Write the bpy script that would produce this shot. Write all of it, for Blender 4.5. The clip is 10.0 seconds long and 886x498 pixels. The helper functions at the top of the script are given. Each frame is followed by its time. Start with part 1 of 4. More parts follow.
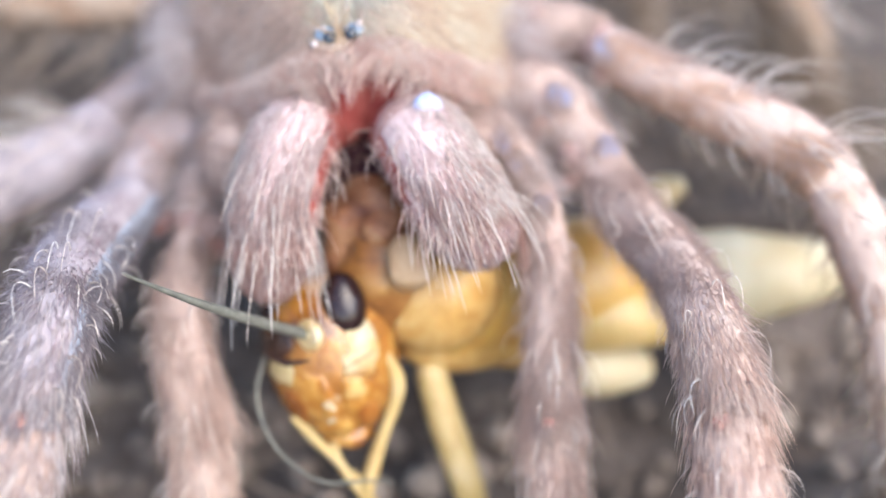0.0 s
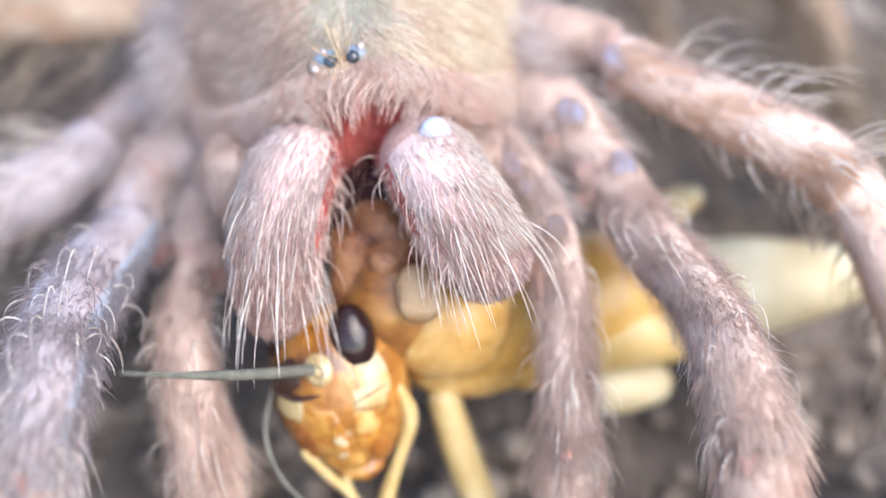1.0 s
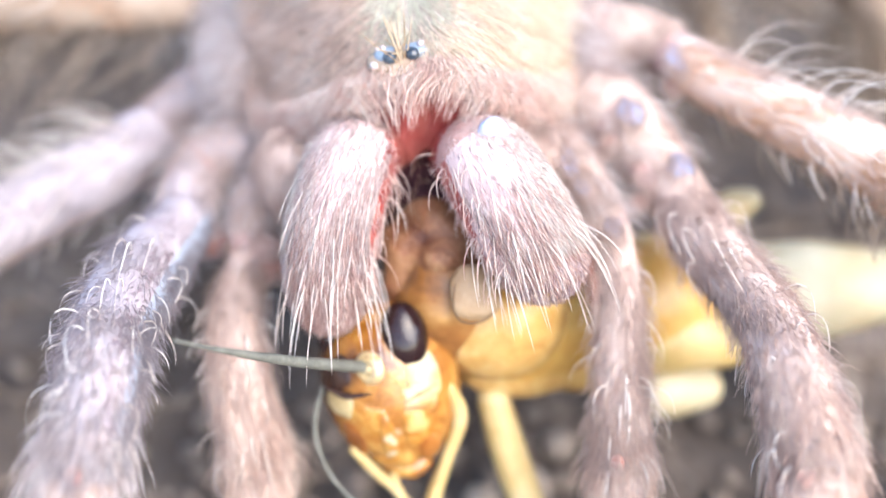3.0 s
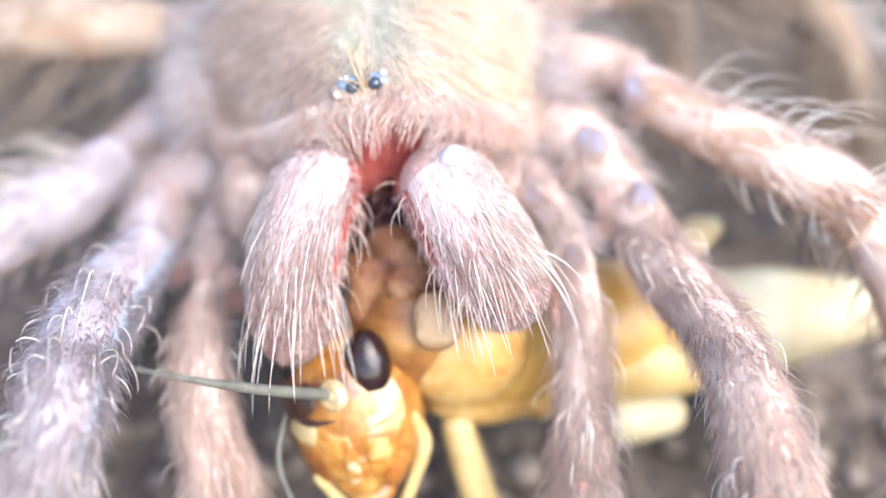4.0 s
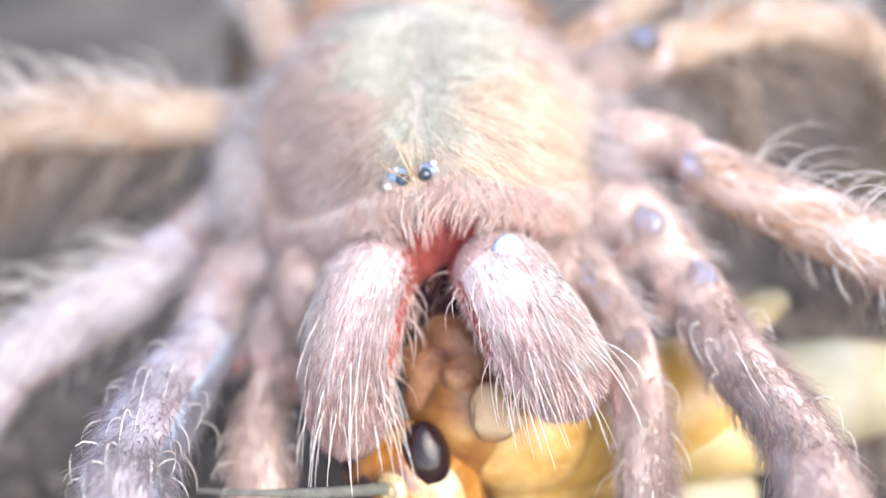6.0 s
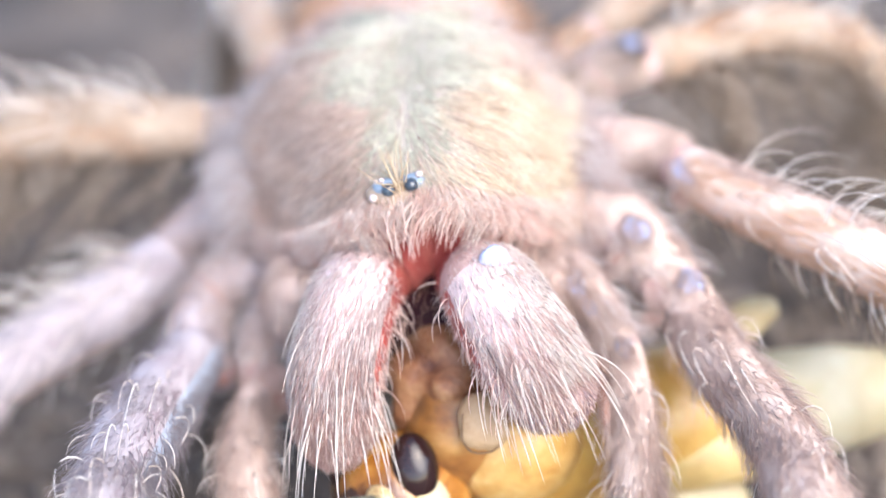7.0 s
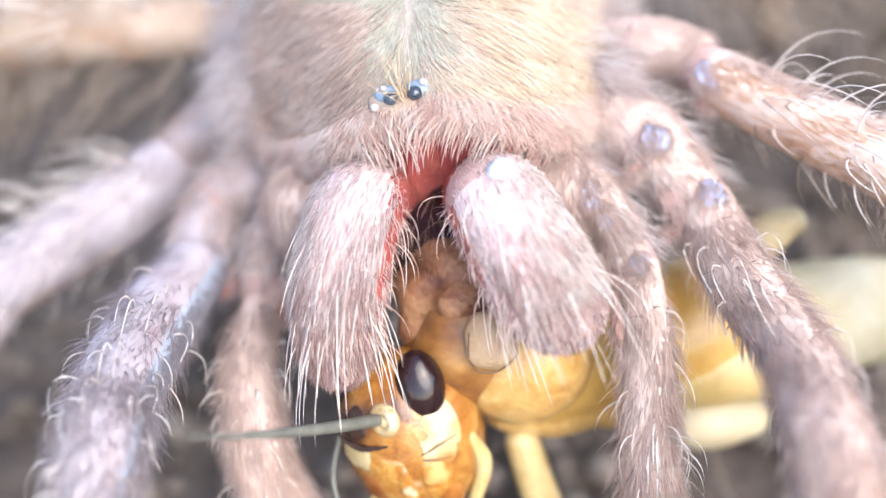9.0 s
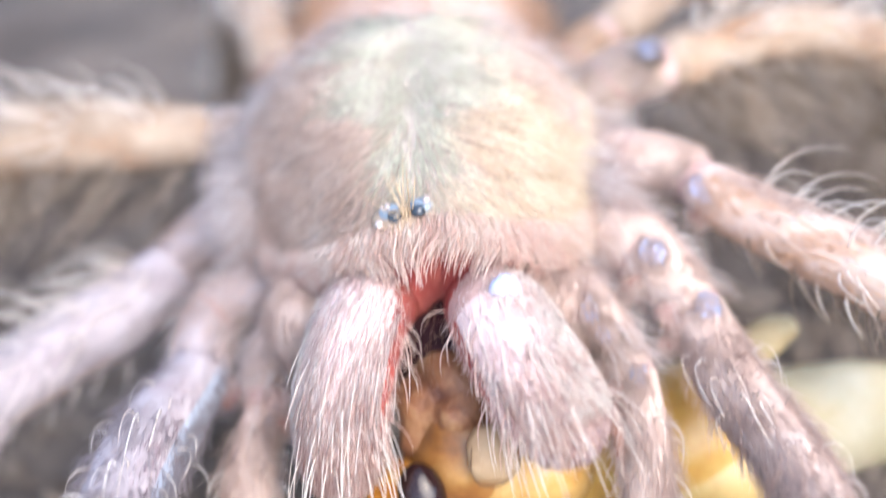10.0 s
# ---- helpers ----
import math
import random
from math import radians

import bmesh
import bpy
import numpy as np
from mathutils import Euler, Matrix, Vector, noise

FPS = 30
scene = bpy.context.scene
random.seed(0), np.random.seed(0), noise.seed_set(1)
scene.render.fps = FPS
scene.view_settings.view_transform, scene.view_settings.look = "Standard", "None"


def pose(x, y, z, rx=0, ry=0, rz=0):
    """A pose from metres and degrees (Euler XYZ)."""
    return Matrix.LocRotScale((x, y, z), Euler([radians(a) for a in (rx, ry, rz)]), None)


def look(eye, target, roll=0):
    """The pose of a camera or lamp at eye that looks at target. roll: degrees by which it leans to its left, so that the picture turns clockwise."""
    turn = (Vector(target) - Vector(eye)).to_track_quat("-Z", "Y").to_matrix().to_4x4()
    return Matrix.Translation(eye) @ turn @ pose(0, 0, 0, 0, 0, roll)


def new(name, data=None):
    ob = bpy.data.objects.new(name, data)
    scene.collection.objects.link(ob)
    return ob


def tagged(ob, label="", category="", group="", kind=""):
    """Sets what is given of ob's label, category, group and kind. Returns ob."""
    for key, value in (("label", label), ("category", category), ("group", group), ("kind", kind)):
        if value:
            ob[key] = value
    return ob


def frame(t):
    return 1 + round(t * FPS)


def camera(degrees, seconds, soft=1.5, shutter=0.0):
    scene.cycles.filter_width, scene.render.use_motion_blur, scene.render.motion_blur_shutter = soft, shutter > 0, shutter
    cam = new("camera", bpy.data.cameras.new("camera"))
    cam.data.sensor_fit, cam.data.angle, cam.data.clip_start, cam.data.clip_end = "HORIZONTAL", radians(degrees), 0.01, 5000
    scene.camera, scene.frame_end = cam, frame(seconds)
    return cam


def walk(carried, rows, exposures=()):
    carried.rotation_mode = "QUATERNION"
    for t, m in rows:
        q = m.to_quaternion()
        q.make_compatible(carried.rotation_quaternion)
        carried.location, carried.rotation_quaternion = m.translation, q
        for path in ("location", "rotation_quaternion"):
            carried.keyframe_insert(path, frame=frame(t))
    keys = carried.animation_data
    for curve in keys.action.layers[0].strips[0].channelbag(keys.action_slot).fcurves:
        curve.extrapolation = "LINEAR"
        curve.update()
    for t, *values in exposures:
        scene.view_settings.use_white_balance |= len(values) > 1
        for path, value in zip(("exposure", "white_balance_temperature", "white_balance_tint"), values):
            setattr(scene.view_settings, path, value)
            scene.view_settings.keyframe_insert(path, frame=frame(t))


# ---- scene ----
# The model is laid out in head-widths of the prey; S turns them into metres.
S = 0.008
FLOOR = -0.6


def at(x, y, z):
    """A place of the plan, in metres, with the ground at height 0."""
    return Vector((x * S, y * S, (z - FLOOR) * S))


# ---- camera ----
cam = camera(42.7, 10.0, 1.5, 0.3)
cam.data.dof.use_dof = True
cam.data.dof.focus_distance = 5.7 * S
cam.data.dof.aperture_fstop = 18.0
PATH = [
    (0, (0.102, 0.043, 5.207), (0.056, 1.705, 4.096), 0.3),
    (0.1, (0.081, 0.082, 5.236), (0.048, 1.73, 4.104), -0.1),
    (0.2, (0.059, 0.119, 5.265), (0.035, 1.774, 4.142), -0.5),
    (0.3, (0.038, 0.158, 5.295), (-0.002, 1.841, 4.215), -1.0),
    (0.4, (0.016, 0.196, 5.324), (-0.049, 1.92, 4.313), -1.4),
    (0.5, (-0.005, 0.234, 5.353), (-0.096, 1.949, 4.328), -1.8),
    (0.6, (0.005, 0.28, 5.362), (-0.088, 1.982, 4.317), -1.6),
    (0.7, (0.015, 0.325, 5.371), (-0.065, 1.993, 4.27), -1.5),
    (0.8, (0.026, 0.372, 5.381), (-0.05, 2.015, 4.243), -1.3),
    (1, (0.046, 0.463, 5.399), (-0.003, 2.082, 4.225), -1.1),
    (1.2, (0.032, 0.478, 5.405), (-0.027, 2.086, 4.216), -1.4),
    (1.5, (0.012, 0.502, 5.414), (-0.074, 2.094, 4.207), -1.8),
    (1.7, (-0.011, 0.505, 5.414), (-0.157, 2.084, 4.195), -1.7),
    (2, (-0.044, 0.51, 5.415), (-0.164, 2.089, 4.194), -1.6),
    (2.2, (-0.096, 0.493, 5.434), (-0.208, 2.089, 4.234), -1.2),
    (3.3, (-0.052, 0.569, 5.459), (-0.152, 2.169, 4.262), -0.7),
    (3.5, (-0.03, 0.549, 5.488), (-0.11, 2.17, 4.319), -0.2),
    (3.7, (-0.018, 0.541, 5.482), (-0.083, 2.17, 4.324), -0.2),
    (4, (-0.001, 0.529, 5.473), (-0.067, 2.157, 4.313), -0.2),
    (4.2, (-0.001, 0.531, 5.478), (-0.067, 2.156, 4.314), -0.3),
    (4.5, (-0.001, 0.533, 5.485), (-0.068, 2.166, 4.333), -0.5),
    (4.6, (0.023, 0.564, 5.514), (-0.08, 2.196, 4.363), -0.9),
    (4.7, (0.046, 0.595, 5.542), (-0.102, 2.245, 4.422), -1.3),
    (4.8, (0.069, 0.625, 5.569), (-0.091, 2.3, 4.489), -1.7),
    (4.9, (0.093, 0.656, 5.598), (-0.054, 2.343, 4.535), -2.0),
    (5, (0.116, 0.687, 5.626), (-0.031, 2.368, 4.553), -2.5),
    (5.1, (0.107, 0.7, 5.625), (-0.062, 2.369, 4.536), -2.9),
    (5.2, (0.097, 0.713, 5.624), (-0.106, 2.356, 4.501), -3.3),
    (5.5, (0.069, 0.753, 5.622), (-0.142, 2.397, 4.503), -4.5),
    (5.7, (0.086, 0.735, 5.642), (-0.116, 2.39, 4.536), -4.4),
    (6.8, (0.162, 0.803, 5.685), (-0.04, 2.462, 4.586), -4.7),
    (7, (0.175, 0.815, 5.692), (-0.024, 2.472, 4.589), -4.8),
    (7.2, (0.187, 0.895, 5.695), (-0.035, 2.55, 4.594), -5.0),
    (7.3, (0.193, 0.935, 5.696), (-0.043, 2.572, 4.571), -5.0),
    (7.5, (0.204, 1.015, 5.699), (-0.049, 2.62, 4.532), -5.2),
    (7.7, (0.253, 1.074, 5.696), (0.011, 2.668, 4.513), -5.3),
    (7.8, (0.278, 1.105, 5.695), (0.026, 2.683, 4.493), -5.5),
    (8, (0.326, 1.164, 5.693), (0.073, 2.7, 4.437), -5.7),
    (8.5, (0.301, 1.147, 5.651), (0.046, 2.677, 4.388), -6.2),
    (9, (0.305, 1.145, 5.641), (0.039, 2.673, 4.379), -6.5),
    (9.2, (0.305, 1.133, 5.651), (0.068, 2.675, 4.401), -6.1),
    (9.5, (0.304, 1.114, 5.667), (0.081, 2.672, 4.432), -5.5),
    (9.7, (0.247, 1.145, 5.753), (0.012, 2.713, 4.535), -5.3),
    (9.8, (0.219, 1.16, 5.796), (-0.009, 2.776, 4.64), -5.4),
    (9.9, (0.19, 1.175, 5.84), (-0.024, 2.827, 4.734), -5.3),
    (10, (0.181, 1.188, 5.875), (-0.041, 2.8, 4.712), -5.4),
]
EXPOSURES = [(0.0, 1.6), (1.0, 1.69), (1.5, 1.92), (2.0, 1.98), (3.5, 2.07), (4.5, 2.02), (5.0, 1.9), (5.5, 1.93), (8.0, 1.9), (9.5, 1.92), (10.0, 1.89)]
walk(cam, [(t, look(at(*eye), at(*target), roll)) for t, eye, target, roll in PATH], EXPOSURES)

# ---- light: bright soft daylight, from above and to the right ----
SUN_UP, SUN_TURN = 44.0, 136.0
world = bpy.data.worlds.new("daylight")
scene.world = world
world.use_nodes = True
wn = world.node_tree.nodes
sky = wn.new("ShaderNodeTexSky")
sky.sky_type = "NISHITA"
sky.sun_disc = False
sky.sun_elevation = radians(SUN_UP)
sky.sun_rotation = radians(SUN_TURN)
sky.air_density, sky.dust_density = 0.85, 1.7
wn["Background"].inputs["Strength"].default_value = 0.15
world.node_tree.links.new(sky.outputs[0], wn["Background"].inputs["Color"])
sun = new("sun", bpy.data.lights.new("sun", "SUN"))
sun.data.energy, sun.data.angle, sun.data.color = 1.02, radians(60), (1.0, 0.95, 0.91)
sun_from = Vector((math.sin(radians(SUN_TURN)) * math.cos(radians(SUN_UP)), math.cos(radians(SUN_TURN)) * math.cos(radians(SUN_UP)), math.sin(radians(SUN_UP))))
sun.matrix_world = look(sun_from, (0, 0, 0))


# ---- materials ----
def material(name, stops, scale=300.0, rough=0.6, bump=0.2, fine=None, island=0.0, translucent=0.0, spec=0.4, coat=0.0, sss=0.0, distortion=0.3):
    """A procedural surface: colours along a noise, finer grain over it, relief. island: how far loose pieces differ."""
    m = bpy.data.materials.new(name)
    m.use_nodes = True
    nt = m.node_tree
    nodes, link = nt.nodes, nt.links.new
    bsdf = nodes["Principled BSDF"]
    co = nodes.new("ShaderNodeTexCoord")
    big = nodes.new("ShaderNodeTexNoise")
    big.inputs["Scale"].default_value, big.inputs["Detail"].default_value = scale, 5
    big.inputs["Distortion"].default_value = distortion
    link(co.outputs["Object"], big.inputs["Vector"])
    small = nodes.new("ShaderNodeTexNoise")
    small.inputs["Scale"].default_value, small.inputs["Detail"].default_value = fine or scale * 9, 4
    link(co.outputs["Object"], small.inputs["Vector"])
    mix = nodes.new("ShaderNodeMath")
    mix.operation = "MULTIPLY_ADD"
    link(small.outputs["Fac"], mix.inputs[0])
    mix.inputs[1].default_value = 0.3
    link(big.outputs["Fac"], mix.inputs[2])
    value = mix.outputs[0]
    if island:
        geo = nodes.new("ShaderNodeNewGeometry")
        add = nodes.new("ShaderNodeMath")
        add.operation = "MULTIPLY_ADD"
        link(geo.outputs["Random Per Island"], add.inputs[0])
        add.inputs[1].default_value = island
        link(value, add.inputs[2])
        sub = nodes.new("ShaderNodeMath")
        sub.operation = "SUBTRACT"
        link(add.outputs[0], sub.inputs[0])
        sub.inputs[1].default_value = island / 2
        value = sub.outputs[0]
    ramp = nodes.new("ShaderNodeValToRGB")
    e = ramp.color_ramp.elements
    while len(e) < len(stops):
        e.new(0.5)
    for k, c in enumerate(stops):
        e[k].position = 0.38 + 0.54 * k / max(1, len(stops) - 1)
        e[k].color = (*c, 1)
    link(value, ramp.inputs[0])
    link(ramp.outputs[0], bsdf.inputs["Base Color"])
    bsdf.inputs["Roughness"].default_value = rough
    bsdf.inputs["Specular IOR Level"].default_value = spec
    bsdf.inputs["Coat Weight"].default_value = coat
    bsdf.inputs["Coat Roughness"].default_value = 0.15
    if sss:
        bsdf.inputs["Subsurface Weight"].default_value = sss
        bsdf.inputs["Subsurface Radius"].default_value = (0.0012, 0.0006, 0.0004)
        bsdf.inputs["Subsurface Scale"].default_value = 1.0
    if bump:
        bp = nodes.new("ShaderNodeBump")
        bp.inputs["Strength"].default_value = bump
        bp.inputs["Distance"].default_value = 0.0004
        link(mix.outputs[0], bp.inputs["Height"])
        link(bp.outputs[0], bsdf.inputs["Normal"])
    if translucent:
        tr = nodes.new("ShaderNodeBsdfTranslucent")
        link(ramp.outputs[0], tr.inputs["Color"])
        sh = nodes.new("ShaderNodeMixShader")
        sh.inputs[0].default_value = translucent
        link(bsdf.outputs[0], sh.inputs[1])
        link(tr.outputs[0], sh.inputs[2])
        link(sh.outputs[0], nodes["Material Output"].inputs["Surface"])
    return m


M = {
    "skin": material("pinkish_cuticle", [(0.517, 0.373, 0.314), (0.596, 0.462, 0.397), (0.656, 0.547, 0.482)], 700, 0.75, 0.2, spec=0.15),
    "shell": material("carapace_cuticle", [(0.378, 0.294, 0.248), (0.434, 0.364, 0.319), (0.455, 0.406, 0.364)], 300, 0.75, 0.4, spec=0.15),
    "tan_skin": material("tan_cuticle", [(0.26, 0.18, 0.13), (0.34, 0.26, 0.2), (0.42, 0.34, 0.27)], 700, 0.75, 0.2, spec=0.15),
    "red": material("red_membrane", [(0.2, 0.03, 0.03), (0.35, 0.075, 0.065), (0.47, 0.16, 0.125)], 420, 0.5, 0.8, spec=0.3, sss=0.1),
    "jaw_skin": material("dusky_mauve_cuticle", [(0.55, 0.374, 0.363), (0.649, 0.484, 0.468), (0.737, 0.594, 0.578)], 500, 0.7, 0.2, spec=0.2),
    "joint": material("joint_skin", [(0.36, 0.2, 0.18), (0.46, 0.31, 0.28), (0.53, 0.41, 0.375)], 380, 0.6, 0.25, spec=0.2),
    "dark": material("fang_and_gap_shade", [(0.012, 0.005, 0.008), (0.035, 0.014, 0.018), (0.07, 0.03, 0.03)], 500, 0.7, 0.5, spec=0.1),
    # Bare cuticle with the reflection of bluish light put into its colour.
    "blue": material("blue_glint_cuticle", [(0.47, 0.41, 0.5), (0.43, 0.46, 0.66), (0.4, 0.49, 0.75), (0.5, 0.58, 0.79)], 1500, 0.4, 0.3, spec=0.35),
    "fur": material("pale_fur", [(0.585, 0.446, 0.388), (0.684, 0.551, 0.49), (0.773, 0.66, 0.601)], 500, 0.65, 0, island=0.22, translucent=0.45, spec=0.12),
    "lilac_fur": material("lilac_fur", [(0.58, 0.43, 0.41), (0.81, 0.69, 0.665), (0.93, 0.87, 0.85)], 900, 0.5, 0, island=0.8, translucent=0.5, spec=0.18),
    # Jaw hair made paler to paint the highlight on the outer sides.
    "lit_jaw_fur": material("lit_cream_jaw_fur", [(0.74, 0.63, 0.57), (0.88, 0.82, 0.77), (0.95, 0.92, 0.89)], 900, 0.5, 0, island=0.6, translucent=0.5, spec=0.18),
    # Left legs' fur, darker and bluer for the cool light on that side.
    "cool_leg": material("cool_lit_leg_fur", [(0.353, 0.294, 0.31), (0.418, 0.372, 0.398), (0.492, 0.459, 0.495)], 500, 0.65, 0, island=0.22, translucent=0.45, spec=0.12),
    # Carapace fur on the right, with the light from that side in its colour.
    "lit_fur": material("lit_beige_fur", [(0.816, 0.673, 0.53), (0.938, 0.847, 0.71), (0.979, 0.938, 0.84)], 500, 0.5, 0, island=0.5, translucent=0.55, spec=0.18),
    "pink_fur": material("pink_fringe", [(0.82, 0.6, 0.53), (0.92, 0.78, 0.71), (0.96, 0.89, 0.84)], 900, 0.45, 0, island=0.5, translucent=0.5, spec=0.18),
    "rust_fur": material("rust_fur", [(0.539, 0.301, 0.172), (0.707, 0.456, 0.296), (0.79, 0.576, 0.413)], 220, 0.55, 0, island=0.5, translucent=0.4, spec=0.18),
    "grey_fur": material("dark_short_hair", [(0.1, 0.07, 0.08), (0.2, 0.15, 0.16), (0.32, 0.26, 0.27)], 900, 0.5, 0, island=0.5),
    "bristle": material("cream_bristle", [(0.78, 0.66, 0.58), (0.88, 0.8, 0.73), (0.94, 0.9, 0.86)], 220, 0.4, 0, island=0.4, translucent=0.3, spec=0.18),
    "white_fur": material("white_fluff", [(0.62, 0.5, 0.469), (0.79, 0.71, 0.689), (0.9, 0.86, 0.847)], 900, 0.5, 0, island=0.7, translucent=0.5, spec=0.18),
    "peach_fur": material("peach_fur", [(0.75, 0.5, 0.42), (0.88, 0.68, 0.59), (0.95, 0.83, 0.76)], 900, 0.5, 0, island=0.6, translucent=0.5, spec=0.18),
    "tan_fur": material("tan_fur", [(0.246, 0.189, 0.139), (0.353, 0.279, 0.221), (0.459, 0.385, 0.32)], 900, 0.5, 0, island=0.5, translucent=0.4, spec=0.18),
    "brown_fur": material("brown_streaks", [(0.3, 0.19, 0.14), (0.42, 0.29, 0.22), (0.55, 0.42, 0.33)], 900, 0.5, 0, island=0.5, translucent=0.3, spec=0.18),
    "salmon_fur": material("salmon_knee_fur", [(0.665, 0.48, 0.4), (0.822, 0.653, 0.559), (0.967, 0.867, 0.783)], 500, 0.6, 0, island=0.5, translucent=0.45, spec=0.15),
    "knee_skin": material("salmon_cuticle", [(0.399, 0.26, 0.212), (0.494, 0.364, 0.307), (0.57, 0.468, 0.413)], 500, 0.7, 0.25, spec=0.15),
    "knee": material("red_knee_skin", [(0.331, 0.129, 0.101), (0.442, 0.221, 0.175), (0.515, 0.331, 0.276)], 900, 0.55, 0.3, spec=0.25),
    "mauve_fur": material("mauve_midline_fur", [(0.338, 0.225, 0.25), (0.5, 0.375, 0.425), (0.65, 0.537, 0.6)], 600, 0.6, 0, island=0.5, translucent=0.4, spec=0.15),
    # Left legs' skin, tinted for the same cool side light.
    "cool_skin": material("cool_lit_cuticle", [(0.354, 0.293, 0.309), (0.42, 0.369, 0.393), (0.48, 0.443, 0.473)], 600, 0.75, 0.2, spec=0.15),
    # Bare skin tinted with the blue light that it reflects.
    "stripe": material("blue_lit_bare_stripe", [(0.31, 0.33, 0.4), (0.35, 0.39, 0.47), (0.4, 0.46, 0.55)], 260, 0.6, 0.3, spec=0.2),
    "rose_fur": material("rose_fur", [(0.591, 0.371, 0.332), (0.815, 0.604, 0.546), (0.958, 0.849, 0.803)], 900, 0.5, 0, island=0.8, translucent=0.45, spec=0.18),
    "sage_fur": material("grey_green_down", [(0.494, 0.488, 0.393), (0.616, 0.613, 0.501), (0.741, 0.736, 0.616)], 400, 0.7, 0, island=0.3, translucent=0.3, spec=0.18),
    # The rest of the carapace fur, darker than the lit right side.
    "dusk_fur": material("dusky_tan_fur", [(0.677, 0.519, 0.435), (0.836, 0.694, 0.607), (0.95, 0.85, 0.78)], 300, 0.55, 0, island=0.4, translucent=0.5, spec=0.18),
    "tuft": material("tan_tuft", [(0.5, 0.34, 0.2), (0.68, 0.52, 0.34), (0.8, 0.66, 0.48)], 900, 0.5, 0, island=0.6, translucent=0.3, spec=0.18),
    "eye": material("dark_blue_eye", [(0.015, 0.02, 0.03), (0.035, 0.05, 0.07), (0.1, 0.14, 0.18)], 900, 0.1, 0, spec=0.6, coat=0.5),
    "pearl": material("pearly_eye", [(0.42, 0.35, 0.34), (0.54, 0.47, 0.46), (0.68, 0.62, 0.62)], 900, 0.12, 0, coat=0.5),
    "pearl_blue": material("painted_blue_sheen", [(0.12, 0.15, 0.19), (0.2, 0.26, 0.33), (0.3, 0.37, 0.45)], 700, 0.4, 0.15, coat=0.1),
    "orange": material("orange_chitin", [(0.17, 0.05, 0.01), (0.32, 0.11, 0.02), (0.48, 0.22, 0.055)], 420, 0.2, 0.35, coat=0.7, sss=0.1),
    "amber": material("amber_chitin", [(0.4, 0.19, 0.035), (0.56, 0.33, 0.085), (0.68, 0.47, 0.19)], 230, 0.35, 0.3, coat=0.25, sss=0.15),
    "straw": material("straw_yellow_chitin", [(0.4, 0.27, 0.09), (0.53, 0.39, 0.165), (0.62, 0.5, 0.28)], 500, 0.4, 0.2, coat=0.15, sss=0.15),
    "cream": material("cream_chitin", [(0.36, 0.2, 0.07), (0.58, 0.44, 0.23), (0.72, 0.63, 0.45)], 620, 0.28, 0.6, coat=0.5, sss=0.12, distortion=1.5),
    "tissue": material("moist_brown_tissue", [(0.1, 0.035, 0.02), (0.24, 0.105, 0.05), (0.42, 0.24, 0.12)], 420, 0.5, 0.8, coat=0.1, sss=0.1, distortion=1.5),
    "neck": material("orange_neck_skin", [(0.12, 0.045, 0.014), (0.3, 0.13, 0.035), (0.46, 0.25, 0.085)], 240, 0.4, 0.5, coat=0.2, sss=0.1, distortion=1.2),
    "ivory": material("ivory_chitin", [(0.37, 0.28, 0.14), (0.47, 0.4, 0.25), (0.56, 0.51, 0.37)], 300, 0.5, 0.3, coat=0.1, sss=0.15),
    "flap": material("tan_chitin_flap", [(0.25, 0.145, 0.07), (0.35, 0.23, 0.125), (0.44, 0.32, 0.2)], 600, 0.45, 0.4, coat=0.15),
    "black_eye": material("black_compound_eye", [(0.006, 0.003, 0.004), (0.016, 0.007, 0.008), (0.028, 0.013, 0.012)], 170, 0.1, 0.02, spec=0.5),
    "antenna": material("grey_antenna", [(0.07, 0.07, 0.06), (0.14, 0.14, 0.115), (0.22, 0.22, 0.19)], 900, 0.5, 0.2),
    "suture": material("brown_suture", [(0.09, 0.05, 0.025), (0.15, 0.085, 0.045), (0.22, 0.13, 0.07)], 500, 0.5, 0.1),
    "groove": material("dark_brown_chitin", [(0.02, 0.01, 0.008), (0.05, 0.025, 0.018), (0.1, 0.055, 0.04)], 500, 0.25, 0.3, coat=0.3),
    "soil": material("damp_soil", [(0.021, 0.018, 0.015), (0.083, 0.066, 0.055), (0.215, 0.171, 0.136)], 55, 0.85, 0.8),
    "crumb": material("soil_crumb", [(0.06, 0.048, 0.04), (0.171, 0.137, 0.111), (0.342, 0.282, 0.231)], 160, 0.85, 0.5, island=0.5),
    "fibre": material("coconut_fibre", [(0.1, 0.07, 0.05), (0.2, 0.15, 0.11), (0.36, 0.28, 0.22)], 120, 0.7, 0.1, island=0.5),
}
rng = np.random.default_rng(7)


# ---- mesh tools ----
def unit(v):
    return v / np.maximum(np.linalg.norm(v, axis=-1, keepdims=True), 1e-9)


